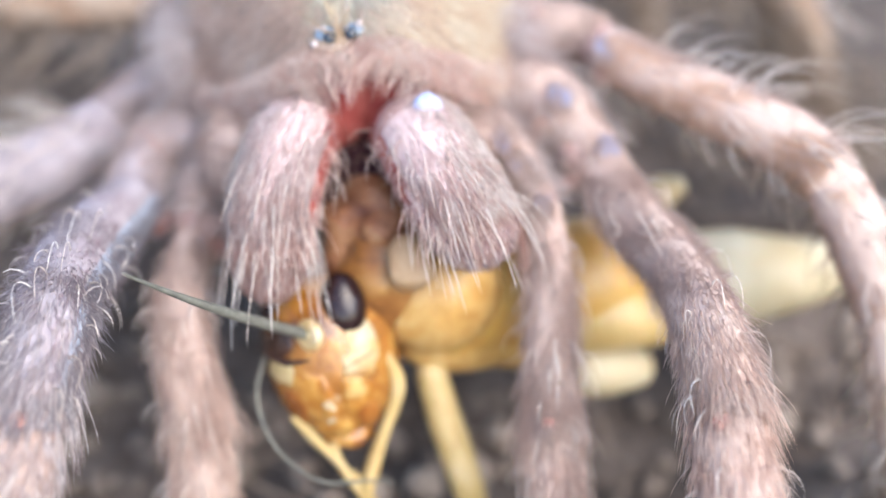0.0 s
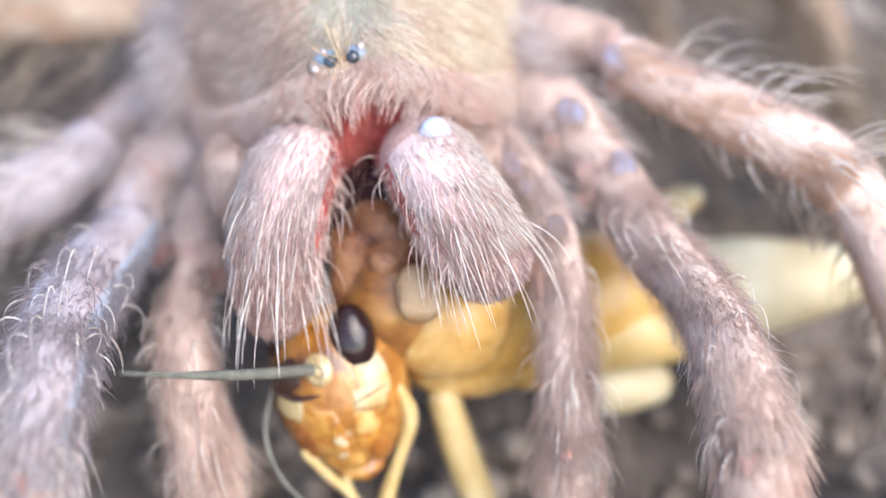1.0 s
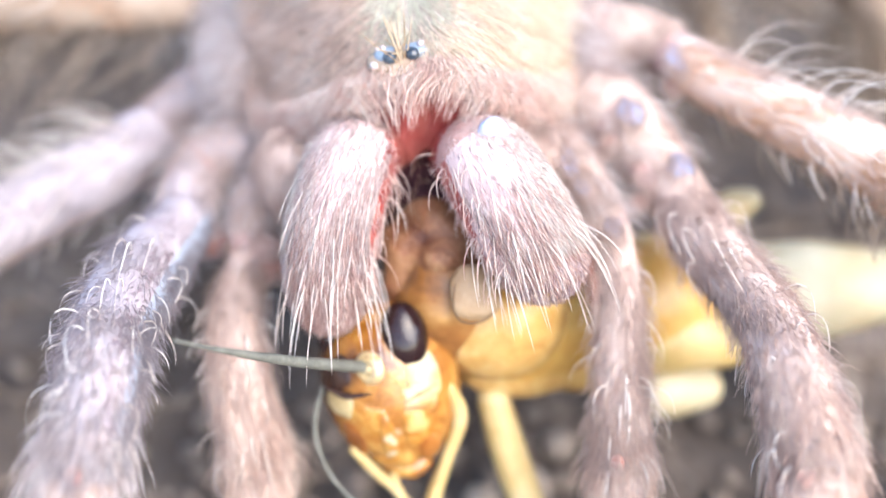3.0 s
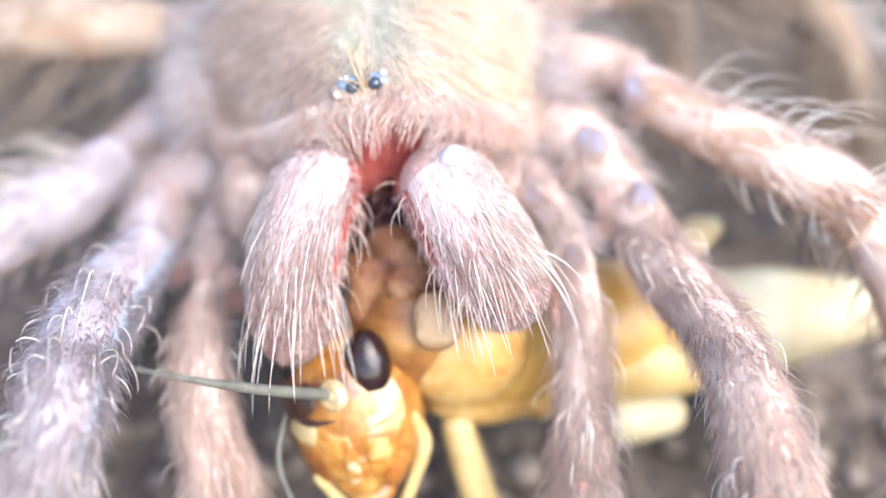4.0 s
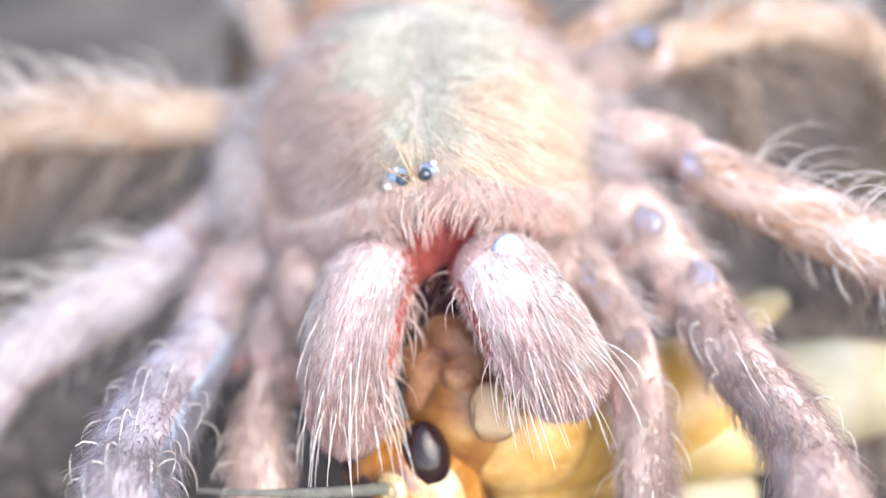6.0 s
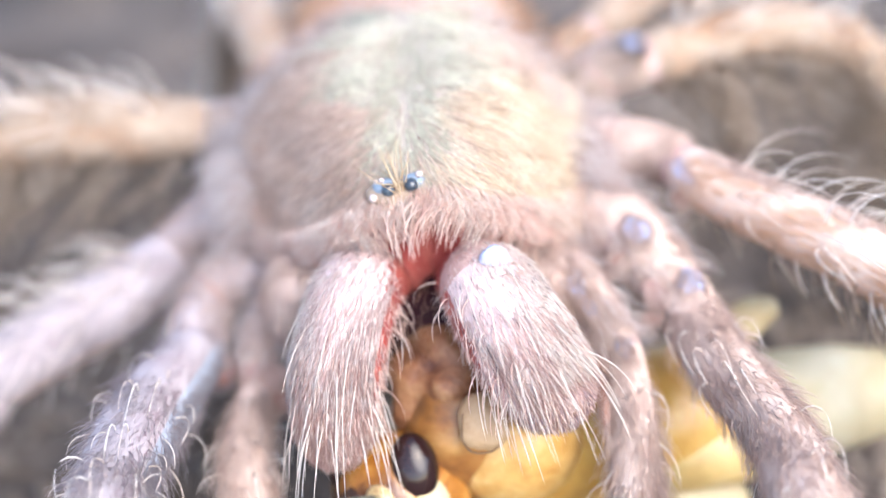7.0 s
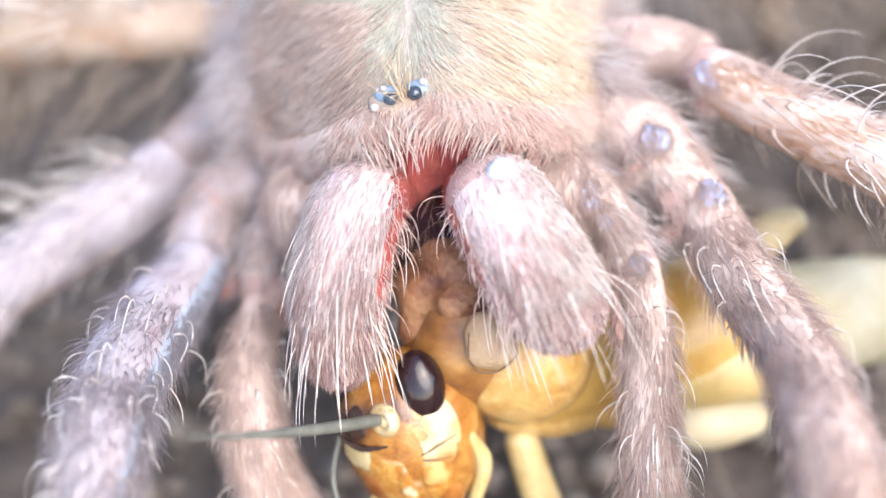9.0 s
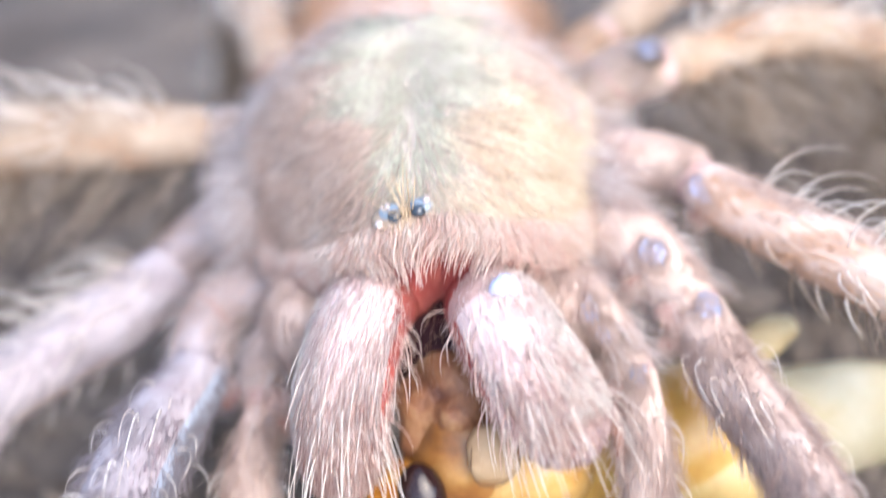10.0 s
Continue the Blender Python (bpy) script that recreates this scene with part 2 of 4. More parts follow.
def raw_mesh(name, verts, tris, mat, quads=None):
    """A smooth mesh from arrays of vertices (plan units), triangles and quads."""
    me = bpy.data.meshes.new(name)
    verts = np.asarray(verts, dtype=np.float64).reshape(-1, 3) * S
    loops, starts, n = [], [], 0
    for faces, k in ((tris, 3), (quads, 4)):
        if faces is not None and len(faces):
            a = np.asarray(faces, dtype=np.int32).reshape(-1, k)
            loops.append(a.ravel())
            starts.append(n + np.arange(len(a), dtype=np.int32) * k)
            n += a.size
    loops, starts = np.concatenate(loops), np.concatenate(starts).astype(np.int32)
    me.vertices.add(len(verts))
    me.vertices.foreach_set("co", verts.ravel())
    me.loops.add(len(loops))
    me.loops.foreach_set("vertex_index", loops.astype(np.int32))
    me.polygons.add(len(starts))
    me.polygons.foreach_set("loop_start", starts)
    me.polygons.foreach_set("use_smooth", np.ones(len(starts), dtype=bool))
    me.update(calc_edges=True)
    me.materials.append(mat)
    return me


def thing(name, base, label, category, kind=""):
    ob = new(name)
    ob.empty_display_size = 0.002
    ob.location = at(*base)
    ob["plan"] = base
    return tagged(ob, label, category, kind=kind)


def plan_of(ob):
    return np.array(ob["plan"][:])


def part(name, shape, mat, parent, label="", pivot=None, kind=""):
    """Links one mesh under a thing or a part. shape: (vertices in the plan, triangles, quads)."""
    verts, tris, quads = shape
    own = np.array(pivot if pivot is not None else plan_of(parent))
    ob = new(name, raw_mesh(name, np.asarray(verts).reshape(-1, 3) - own, tris, mat, quads))
    ob.parent = parent
    ob.location = Vector((own - plan_of(parent)) * S)
    ob["plan"] = tuple(float(v) for v in own)
    if kind:
        tagged(ob, kind=kind)
    return tagged(ob, label)


def spline(points, per=7):
    p = np.array(points, dtype=float)
    q = np.vstack([2 * p[0] - p[1], p, 2 * p[-1] - p[-2]])
    out = []
    for k in range(len(p) - 1):
        a, b, c, d = q[k : k + 4]
        for t in np.arange(per) / per:
            out.append(0.5 * (2 * b + (c - a) * t + (2 * a - 5 * b + 4 * c - d) * t**2 + (3 * b - a - 3 * c + d) * t**3))
    return np.array(out + [p[-1]])


class Tube:
    """A limb swept along a smooth line with changing thickness and rounded ends."""

    def __init__(self, points, radii, seg=20, per=7, flat=1.0, lumps=0.03, ridges=0.0, ridge_step=2):
        c = spline(points, per)
        r = spline([(v, 0, 0) for v in radii], per)[:, 0]
        t = unit(np.gradient(c, axis=0))
        up = np.array([0.0, 0.0, 1.0]) if abs(t[:, 2]).mean() < 0.9 else np.array([0.0, 1.0, 0.0])
        x = unit(np.cross(t, up))
        y = unit(np.cross(x, t))
        if ridges:
            r = r * (1 + ridges * (np.arange(len(r)) % ridge_step == 0))
        ends = np.radians([84, 62, 38])
        head = [(c[0] - t[0] * r[0] * math.sin(e) * 0.8, r[0] * math.cos(e), 0) for e in ends]
        tail = [(c[-1] + t[-1] * r[-1] * math.sin(e) * 0.8, r[-1] * math.cos(e), -1) for e in ends[::-1]]
        self.c = np.vstack([[h[0] for h in head], c, [h[0] for h in tail]])
        self.r = np.concatenate([[h[1] for h in head], r, [h[1] for h in tail]])
        grow = lambda a: np.vstack([a[:1].repeat(3, 0), a, a[-1:].repeat(3, 0)])
        self.t, self.x, self.y = grow(t), grow(x), grow(y)
        self.flat, self.seg = flat, seg
        n = len(self.c)
        ang = np.arange(seg) / seg * 2 * np.pi
        wob = 1 + lumps * np.array([[noise.noise(Vector(self.c[i] * 3 + np.array([math.cos(a), math.sin(a), 0]))) for a in ang] for i in range(n)])
        self.v = self.c[:, None] + (self.r[:, None] * wob)[..., None] * (np.cos(ang)[None, :, None] * self.x[:, None] + flat * np.sin(ang)[None, :, None] * self.y[:, None])
        i, j = np.meshgrid(np.arange(n - 1), np.arange(seg), indexing="ij")
        k = (j + 1) % seg
        quads = np.stack([i * seg + j, i * seg + k, (i + 1) * seg + k, (i + 1) * seg + j], -1).reshape(-1, 4)
        tris = [[0, (b + 1) % seg, b] for b in range(1, seg - 1)] + [[(n - 1) * seg, (n - 1) * seg + b, (n - 1) * seg + b + 1] for b in range(1, seg - 1)]
        self.shape = (self.v.reshape(-1, 3), np.array(tris), quads)

    def sample(self, n, u=(0, 1), angles=(0, 360)):
        """n places on the skin between two shares of its length and two angles (90: its back), with normals and the way to its tip."""
        f = np.clip(3 + rng.uniform(u[0], u[1], n) * (len(self.c) - 7), 1.0, len(self.c) - 1.01)
        i = f.astype(int)
        w = (f - i)[:, None]
        a = np.radians(rng.uniform(*angles, n))[:, None]
        pick = lambda q: q[i] * (1 - w) + q[i + 1] * w
        nor = unit(np.cos(a) * pick(self.x) + np.sin(a) * pick(self.y))
        pos = pick(self.c) + pick(self.r[:, None]) * (np.cos(a) * pick(self.x) + self.flat * np.sin(a) * pick(self.y)) * 0.985
        return pos, nor, unit(pick(self.t))


class Ball:
    """An ellipsoid, turned, with gentle lumps."""

    def __init__(self, centre, radii, turn=(0, 0, 0), seg=24, rings=16, lumps=0.03, power=1.0):
        self.centre, self.radii = np.array(centre, dtype=float), np.array(radii, dtype=float)
        self.m = np.array(Euler([radians(a) for a in turn]).to_matrix())
        th = np.linspace(0, np.pi, rings + 1)[1:-1]
        ph = np.arange(seg) / seg * 2 * np.pi
        d = np.stack([np.outer(np.sin(th), np.cos(ph)), np.outer(np.sin(th), np.sin(ph)), np.outer(np.cos(th), np.ones(seg))], -1).reshape(-1, 3)
        d = np.vstack([d, [[0, 0, 1], [0, 0, -1]]])
        shaped = np.sign(d) * abs(d) ** power
        wob = 1 + lumps * np.array([noise.noise(Vector(v * 2.3 + self.centre)) for v in d])
        v = (shaped * self.radii * wob[:, None]) @ self.m.T + self.centre
        i, j = np.meshgrid(np.arange(rings - 2), np.arange(seg), indexing="ij")
        k = (j + 1) % seg
        quads = np.stack([i * seg + j, (i + 1) * seg + j, (i + 1) * seg + k, i * seg + k], -1).reshape(-1, 4)
        n = (rings - 1) * seg
        tris = [[n, b, (b + 1) % seg] for b in range(seg)] + [[n + 1, n - seg + (b + 1) % seg, n - seg + b] for b in range(seg)]
        self.shape = (v, np.array(tris), quads)

    def sample(self, n, way=(0, -1, 0), towards=None, spread=2.0):
        """n places on the skin, those that face a way if given, with normals and a combing direction."""
        d = unit(rng.normal(size=(n * 6, 3)))
        world = unit((d / self.radii) @ self.m.T)
        if towards is not None:
            keep = world @ unit(np.array(towards, dtype=float)) > 1 - spread
            d, world = d[keep], world[keep]
        d, world = d[:n], world[:n]
        pos = (d * self.radii) @ self.m.T + self.centre
        t = np.array(way, dtype=float)
        return pos, world, unit(t - world * (world @ t)[:, None])


def hairs(skin, length, radius, lean=0.5, jitter=0.2, curl=0.3, fall=0.0, segs=3, vary=0.35, bow=None):
    """Tapering hairs from places on a skin: lean towards the comb, curl on along it, fall under their weight."""
    p, nrm, t = skin
    n = len(p)
    ln = length * (1 + vary * rng.uniform(-1, 1, n))
    d = unit(nrm * (1 - lean) + t * lean + jitter * rng.normal(size=(n, 3)))
    goal = t.copy()
    goal[:, 2] -= fall
    if bow is not None:
        goal = goal + np.array(bow)
    goal = unit(goal)
    a = unit(np.cross(d, unit(rng.normal(size=(n, 3)))))
    b = unit(np.cross(d, a))
    at_now, rows = p - d * (0.02 * ln)[:, None], []
    for k in range(segs):
        rr = radius * (1 - 0.55 * k / segs)
        for q in range(3):
            w = 2 * np.pi * q / 3
            rows.append(at_now + rr * (math.cos(w) * a + math.sin(w) * b))
        s = curl * (k + 0.5) / segs
        at_now = at_now + unit(d * (1 - s) + goal * s) * (ln / segs)[:, None]
    rows.append(at_now)
    v = np.stack(rows, 1)
    f = []
    for k in range(segs - 1):
        for q in range(3):
            q2 = (q + 1) % 3
            f += [[3 * k + q, 3 * k + q2, 3 * k + 3 + q2], [3 * k + q, 3 * k + 3 + q2, 3 * k + 3 + q]]
    k = 3 * (segs - 1)
    f += [[k + q, k + (q + 1) % 3, k + 3] for q in range(3)]
    f = np.array(f)
    tris = (f[None] + (np.arange(n) * (3 * segs + 1))[:, None, None]).reshape(-1, 3)
    return v.reshape(-1, 3), tris, None


def joined(*shapes):
    vs, ts, qs, n = [], [], [], 0
    for v, t, q in shapes:
        v = np.asarray(v).reshape(-1, 3)
        vs.append(v)
        if t is not None and len(t):
            ts.append(np.asarray(t) + n)
        if q is not None and len(q):
            qs.append(np.asarray(q) + n)
        n += len(v)
    return np.vstack(vs), (np.vstack(ts) if ts else None), (np.vstack(qs) if qs else None)


def ring(centre, axis, major, minor, seg=28, sides=10):
    """A torus."""
    axis = unit(np.array(axis, dtype=float))
    a = unit(np.cross(axis, [0.3, 0.9, 0.2]))
    b = np.cross(axis, a)
    u = np.arange(seg) / seg * 2 * np.pi
    w = np.arange(sides) / sides * 2 * np.pi
    out = np.cos(u)[:, None] * a + np.sin(u)[:, None] * b
    v = np.array(centre) + out[:, None] * (major + minor * np.cos(w))[None, :, None] + (minor * np.sin(w))[None, :, None] * axis
    i, j = np.meshgrid(np.arange(seg), np.arange(sides), indexing="ij")
    i2, j2 = (i + 1) % seg, (j + 1) % sides
    return v.reshape(-1, 3), None, np.stack([i * sides + j, i2 * sides + j, i2 * sides + j2, i * sides + j2], -1).reshape(-1, 4)


# ---- ground ----
def make_ground():
    k = np.linspace(-1, 1, 221)
    spread = np.sinh(k * 6.2) / math.sinh(6.2) * 500
    x, y = np.meshgrid(spread - 0.3, spread + 7.0, indexing="ij")
    z = np.array([[0.28 * noise.fractal(Vector((a * 0.55, b * 0.55, 3.0)), 0.9, 2.1, 5) for a, b in zip(ra, rb)] for ra, rb in zip(x, y)])
    z = FLOOR + np.clip(z, -0.35, 0.5) * np.exp(-((x / 40) ** 2) - ((y - 7) / 40) ** 2)
    n = len(k)
    i, j = np.meshgrid(np.arange(n - 1), np.arange(n - 1), indexing="ij")
    quads = np.stack([i * n + j, (i + 1) * n + j, (i + 1) * n + j + 1, i * n + j + 1], -1).reshape(-1, 4)
    v = np.stack([x, y, z], -1).reshape(-1, 3) - np.array([0, 0, FLOOR])
    ground = new("ground", raw_mesh("ground", v, None, M["soil"], quads))
    ground["plan"] = (0.0, 0.0, FLOOR)
    return tagged(ground, "dark brown damp soil strewn with crumbs and fibres", "ground", kind="structure")


ground = make_ground()


def scatter(n, reach=7.0, behind=13.0):
    return rng.uniform(-reach, reach, n), rng.uniform(2.0, behind, n)


def make_crumbs():
    x, y = scatter(2600)
    shapes = []
    base = Ball((0, 0, 0), (1, 1, 1), seg=7, rings=5, lumps=0.0).shape
    for a, b in zip(x, y):
        s = rng.uniform(0.03, 0.13) * rng.uniform(0.5, 1.4)
        m = np.array(Euler(rng.uniform(0, 6, 3)).to_matrix())
        v = base[0] * rng.uniform(0.72, 1.2, (len(base[0]), 1)) * (s * rng.uniform(0.6, 1.3, 3))
        h = 0.28 * noise.fractal(Vector((a * 0.55, b * 0.55, 3.0)), 0.9, 2.1, 5)
        shapes.append((v @ m.T + np.array([a, b, FLOOR + h + s * 0.3]), base[1], base[2]))
    return joined(*shapes)


ob = new("soil_crumbs", raw_mesh("soil_crumbs", *(lambda s: (s[0] - np.array([0, 0, FLOOR]), s[1], M["crumb"], s[2]))(make_crumbs())))
tagged(ob, "brown and grey crumbs of soil on the ground", "soil", kind="stuff")


def make_fibres(n):
    shapes = []
    x, y = scatter(n)
    for a, b in zip(x, y):
        h = FLOOR + 0.28 * noise.fractal(Vector((a * 0.55, b * 0.55, 3.0)), 0.9, 2.1, 5) + rng.uniform(0.03, 0.25)
        w = rng.uniform(0, 6.28)
        step = np.array([math.cos(w), math.sin(w), 0]) * rng.uniform(0.2, 0.55)
        pts, p = [], np.array([a, b, h])
        for _ in range(5):
            pts.append(p)
            p = p + step + rng.normal(size=3) * np.array([0.1, 0.1, 0.05])
        r = rng.uniform(0.005, 0.02)
        shapes.append(Tube(pts, [r, r, r * 0.9, r * 0.7, r * 0.3], seg=5, per=3, lumps=0).shape)
    return joined(*shapes)


ob = new("plant_fibres", raw_mesh("plant_fibres", *(lambda s: (s[0] - np.array([0, 0, FLOOR]), s[1], M["fibre"], s[2]))(make_fibres(520))))
tagged(ob, "tan dry plant fibres lying across the soil", "fibre", kind="stuff")

# ---- the tarantula ----
spider = thing("tarantula", (-0.6, 7.0, FLOOR), "pale pinkish furry tarantula crouching over its prey", "spider")


def centre_x(y):
    return -0.6 - 0.1 * (y - 5.9)


def carapace_place(a, rr):
    """The shield above the head: a is the angle from its front, rr the share of the way to its rim."""
    ca, sa = np.cos(a), np.sin(a)
    fore, aft = np.clip(ca, 0, 1), np.clip(-ca, 0, 1)
    y = 7.4 - (1.56 * fore**0.7 - 1.25 * aft) * rr
    x = centre_x(y) + 1.17 * np.sign(sa) * np.abs(sa) ** 0.8 * (1 - 0.25 * fore**1.5) * rr * (1 - 0.12 * aft * rr)
    p = 2.6 + 3.6 * fore**2
    top = 3.04 - 0.2 * fore * rr - 0.16 * aft * rr
    rim = 1.98 + 0.42 * fore**1.1 + 0.13 * fore**9
    z = rim + (top - rim) * np.clip(1 - rr**p, 0, 1) ** 0.62
    off = x - centre_x(y)
    front = np.clip((7.0 - y) / 1.0, 0, 1)
    z = z - 0.72 * np.clip(np.abs(off), 0, 0.8) ** 2 * front**1.3
    right = np.clip(off, 0, 0.75)
    z, y = z + 0.4 * right * front, y - 0.1 * right * front
    z = z - 0.045 * np.cos(3.5 * a) ** 2 * np.clip(rr * (1 - rr) * 4, 0, 1) * (ca < 0.4)
    z = z - 0.16 * np.exp(-((off / 0.1) ** 2) - ((y - 7.9) / 0.2) ** 2)
    return np.stack([x, y, z], -1)


def carapace_skin(n, angles, rr=(0.0, 1.0), out=1.0, back=0.0, side=0.0, level=0.0):
    a = np.radians(rng.uniform(*angles, n))
    r = np.sqrt(rng.uniform(rr[0] ** 2, rr[1] ** 2, n)) * 0.996 + 0.002
    p = carapace_place(a, r)
    da = carapace_place(a + 0.01, r) - p
    dr = carapace_place(a, np.minimum(r + 0.01, 1.0)) - p
    nrm = unit(np.cross(da, dr))
    nrm = np.where(nrm[:, 2:] < 0, -nrm, nrm)
    t = unit(dr) * out + np.array([0, 1.0, 0.0]) * back
    t = t + np.stack([np.clip((p[:, 0] - centre_x(p[:, 1])) / 0.7, -1, 1), 0 * a, 0 * a], -1) * side
    if level:
        flat = unit(np.stack([-0.7 * np.sin(a), -np.ones(n), np.full(n, -0.25)], -1))
        return p, nrm, flat
    return p, nrm, unit(t - nrm * (t * nrm).sum(-1, keepdims=True))


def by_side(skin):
    """Parts a skin into the pale band along the middle, which widens to the back, the golden front of the right side,
    paler to hold the light there, and the rest.
    """
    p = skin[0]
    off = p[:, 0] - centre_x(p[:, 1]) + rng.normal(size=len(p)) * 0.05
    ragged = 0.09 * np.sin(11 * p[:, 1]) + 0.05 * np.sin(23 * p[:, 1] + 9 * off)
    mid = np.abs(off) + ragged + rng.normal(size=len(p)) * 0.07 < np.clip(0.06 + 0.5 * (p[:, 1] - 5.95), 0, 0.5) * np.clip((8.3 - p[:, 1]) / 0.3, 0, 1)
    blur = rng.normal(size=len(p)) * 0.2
    lit_front = ~mid & (off + ragged + blur > 0.1) & (p[:, 1] + ragged + blur < 6.95)
    return [tuple(v[keep] for v in skin) for keep in (mid, lit_front, ~mid & ~lit_front)]


def make_carapace():
    na, nr = 96, 30
    a, r = np.meshgrid(np.arange(na) / na * 2 * np.pi, np.linspace(0, 1, nr + 1)[1:] ** 0.75, indexing="ij")
    v = carapace_place(a, r)
    low = v[:, -1:].copy()
    low[..., 2] -= 0.04
    mid = np.array([centre_x(7.1), 7.1, 0])
    low[..., :2] = mid[:2] + (low[..., :2] - mid[:2]) * 0.97
    v = np.concatenate([v, low], 1)
    m = nr + 1
    i, j = np.meshgrid(np.arange(na), np.arange(m - 1), indexing="ij")
    i2 = (i + 1) % na
    quads = np.stack([i * m + j, i * m + j + 1, i2 * m + j + 1, i2 * m + j], -1).reshape(-1, 4)
    v = np.vstack([v.reshape(-1, 3), carapace_place(np.array([0.0]), np.array([0.0]))])
    tris = np.array([[na * m, b * m, ((b + 1) % na) * m] for b in range(na)])
    ob = part("carapace", (v, tris, quads), M["shell"], spider, "domed grey-beige carapace with radial furrows")
    for skin, fur in zip(by_side(carapace_skin(26000, (-180, 180), (0.02, 0.985), 0.25, -0.1, 0.8)), ("sage_fur", "lit_fur", "dusk_fur")):
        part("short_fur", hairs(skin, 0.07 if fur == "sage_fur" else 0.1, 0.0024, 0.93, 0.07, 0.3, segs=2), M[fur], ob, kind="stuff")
    crown = joined(*[hairs(carapace_skin(1500, (a - 14, a + 14), (0.03, 0.97), 0.25, -0.1, 0.8), 0.07, 0.0024, 0.93, 0.09, 0.3, segs=2) for a in (0, 180)])
    part("crown_fur", crown, M["sage_fur"], ob, "grey-green down along the middle", kind="stuff")
    part("streaked_hair", hairs(carapace_skin(420, (-180, 180), (0.1, 0.98), 0.25, 0.1, 1.0), 0.16, 0.0028, 0.9, 0.08, 0.35, segs=4), M["brown_fur"], ob, "thin brown hairs combed outwards", kind="stuff")
    brow = carapace_skin(5200, (-75, 75), (0.55, 0.97), 0.15, -0.15, 1.2)
    for skin, fur in zip(by_side(brow)[1:], ("lit_fur", "dusk_fur")):
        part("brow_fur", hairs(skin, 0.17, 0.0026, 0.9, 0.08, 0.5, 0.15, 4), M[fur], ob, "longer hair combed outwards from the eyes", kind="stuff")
    part("brim_fur", hairs(carapace_skin(5000, (-78, 78), (0.95, 1.0), 0.6, -0.3, 0.7), 0.13, 0.0023, 0.6, 0.2, 0.5, 0.4, 3), M["pink_fur"], ob, kind="stuff")
    # Right flank takes the lit colour, left flank the darker one.
    for angles, fur in (((40, 180), "lit_fur"), ((180, 320), "dusk_fur")):
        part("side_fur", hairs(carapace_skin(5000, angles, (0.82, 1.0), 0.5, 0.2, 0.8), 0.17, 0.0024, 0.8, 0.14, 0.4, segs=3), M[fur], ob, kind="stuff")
    part("flank_fluff", hairs(carapace_skin(3000, (62, 298), (0.86, 1.0), 0.6, 0.3, 0.4), 0.26, 0.0024, 0.62, 0.25, 0.5, 0.2, 4), M["white_fur"], ob, "long pale hair on the flanks", kind="stuff")
    part("crest_fluff", hairs(carapace_skin(700, (70, 290), (0.35, 0.9), 0.5, 0.2, 0.5), 0.2, 0.0021, 0.5, 0.25, 0.5, 0.1, 4), M["white_fur"], ob, "sparse long pale hair on the dome", kind="stuff")
    part("rim_fluff", hairs(carapace_skin(5200, (62, 298), (0.92, 1.0)), 0.36, 0.0024, 0.25, 0.3, 0.7, 0.3, 4), M["white_fur"], ob, "pale fluff round the rim", kind="stuff")
    rows = []
    for n, angles, drop in ((170, 62, 0.0), (120, 58, -0.03), (110, 50, 0.04), (50, 30, 0.1)):
        p, nrm, _ = carapace_skin(n, (-angles, angles), (0.985, 1.0))
        inward = -np.tanh((p[:, 0] - centre_x(p[:, 1]) + 0.02) / 0.15) + rng.normal(size=n) * 0.2
        nrm = unit(np.stack([0.9 * inward, np.full(n, -0.5), np.full(n, 0.12)], -1))
        rows.append((p + np.array([0, drop * 0.7, -drop]), nrm, unit(np.stack([0.2 * inward, np.full(n, -0.3), -np.ones(n)], -1))))
    part("front_fringe", joined(*[hairs(skin, 0.23, 0.005, 0.25, 0.12, 1.05, 0.2, 9, 0.4) for skin in rows]), M["pink_fur"], ob, "curved pale pink fringe over the jaws", kind="stuff")
    part("fringe_underfur", joined(*[hairs(tuple(np.repeat(v, 4, 0) for v in skin), 0.08, 0.0022, 0.45, 0.4, 0.6, 0.3, 3) for skin in rows]), M["peach_fur"], ob, kind="stuff")
    lip = Tube([carapace_place(np.array([radians(a)]), np.array([0.97]))[0] + np.array([0, 0.09, -0.07]) for a in (-52, -36, -18, 0, 18, 36, 52)], [0.04, 0.07, 0.09, 0.1, 0.09, 0.07, 0.04], 16, 6, 1.0, 0.1)
    part("lip", lip.shape, M["red"], ob, "red skin under the fringe")


make_carapace()


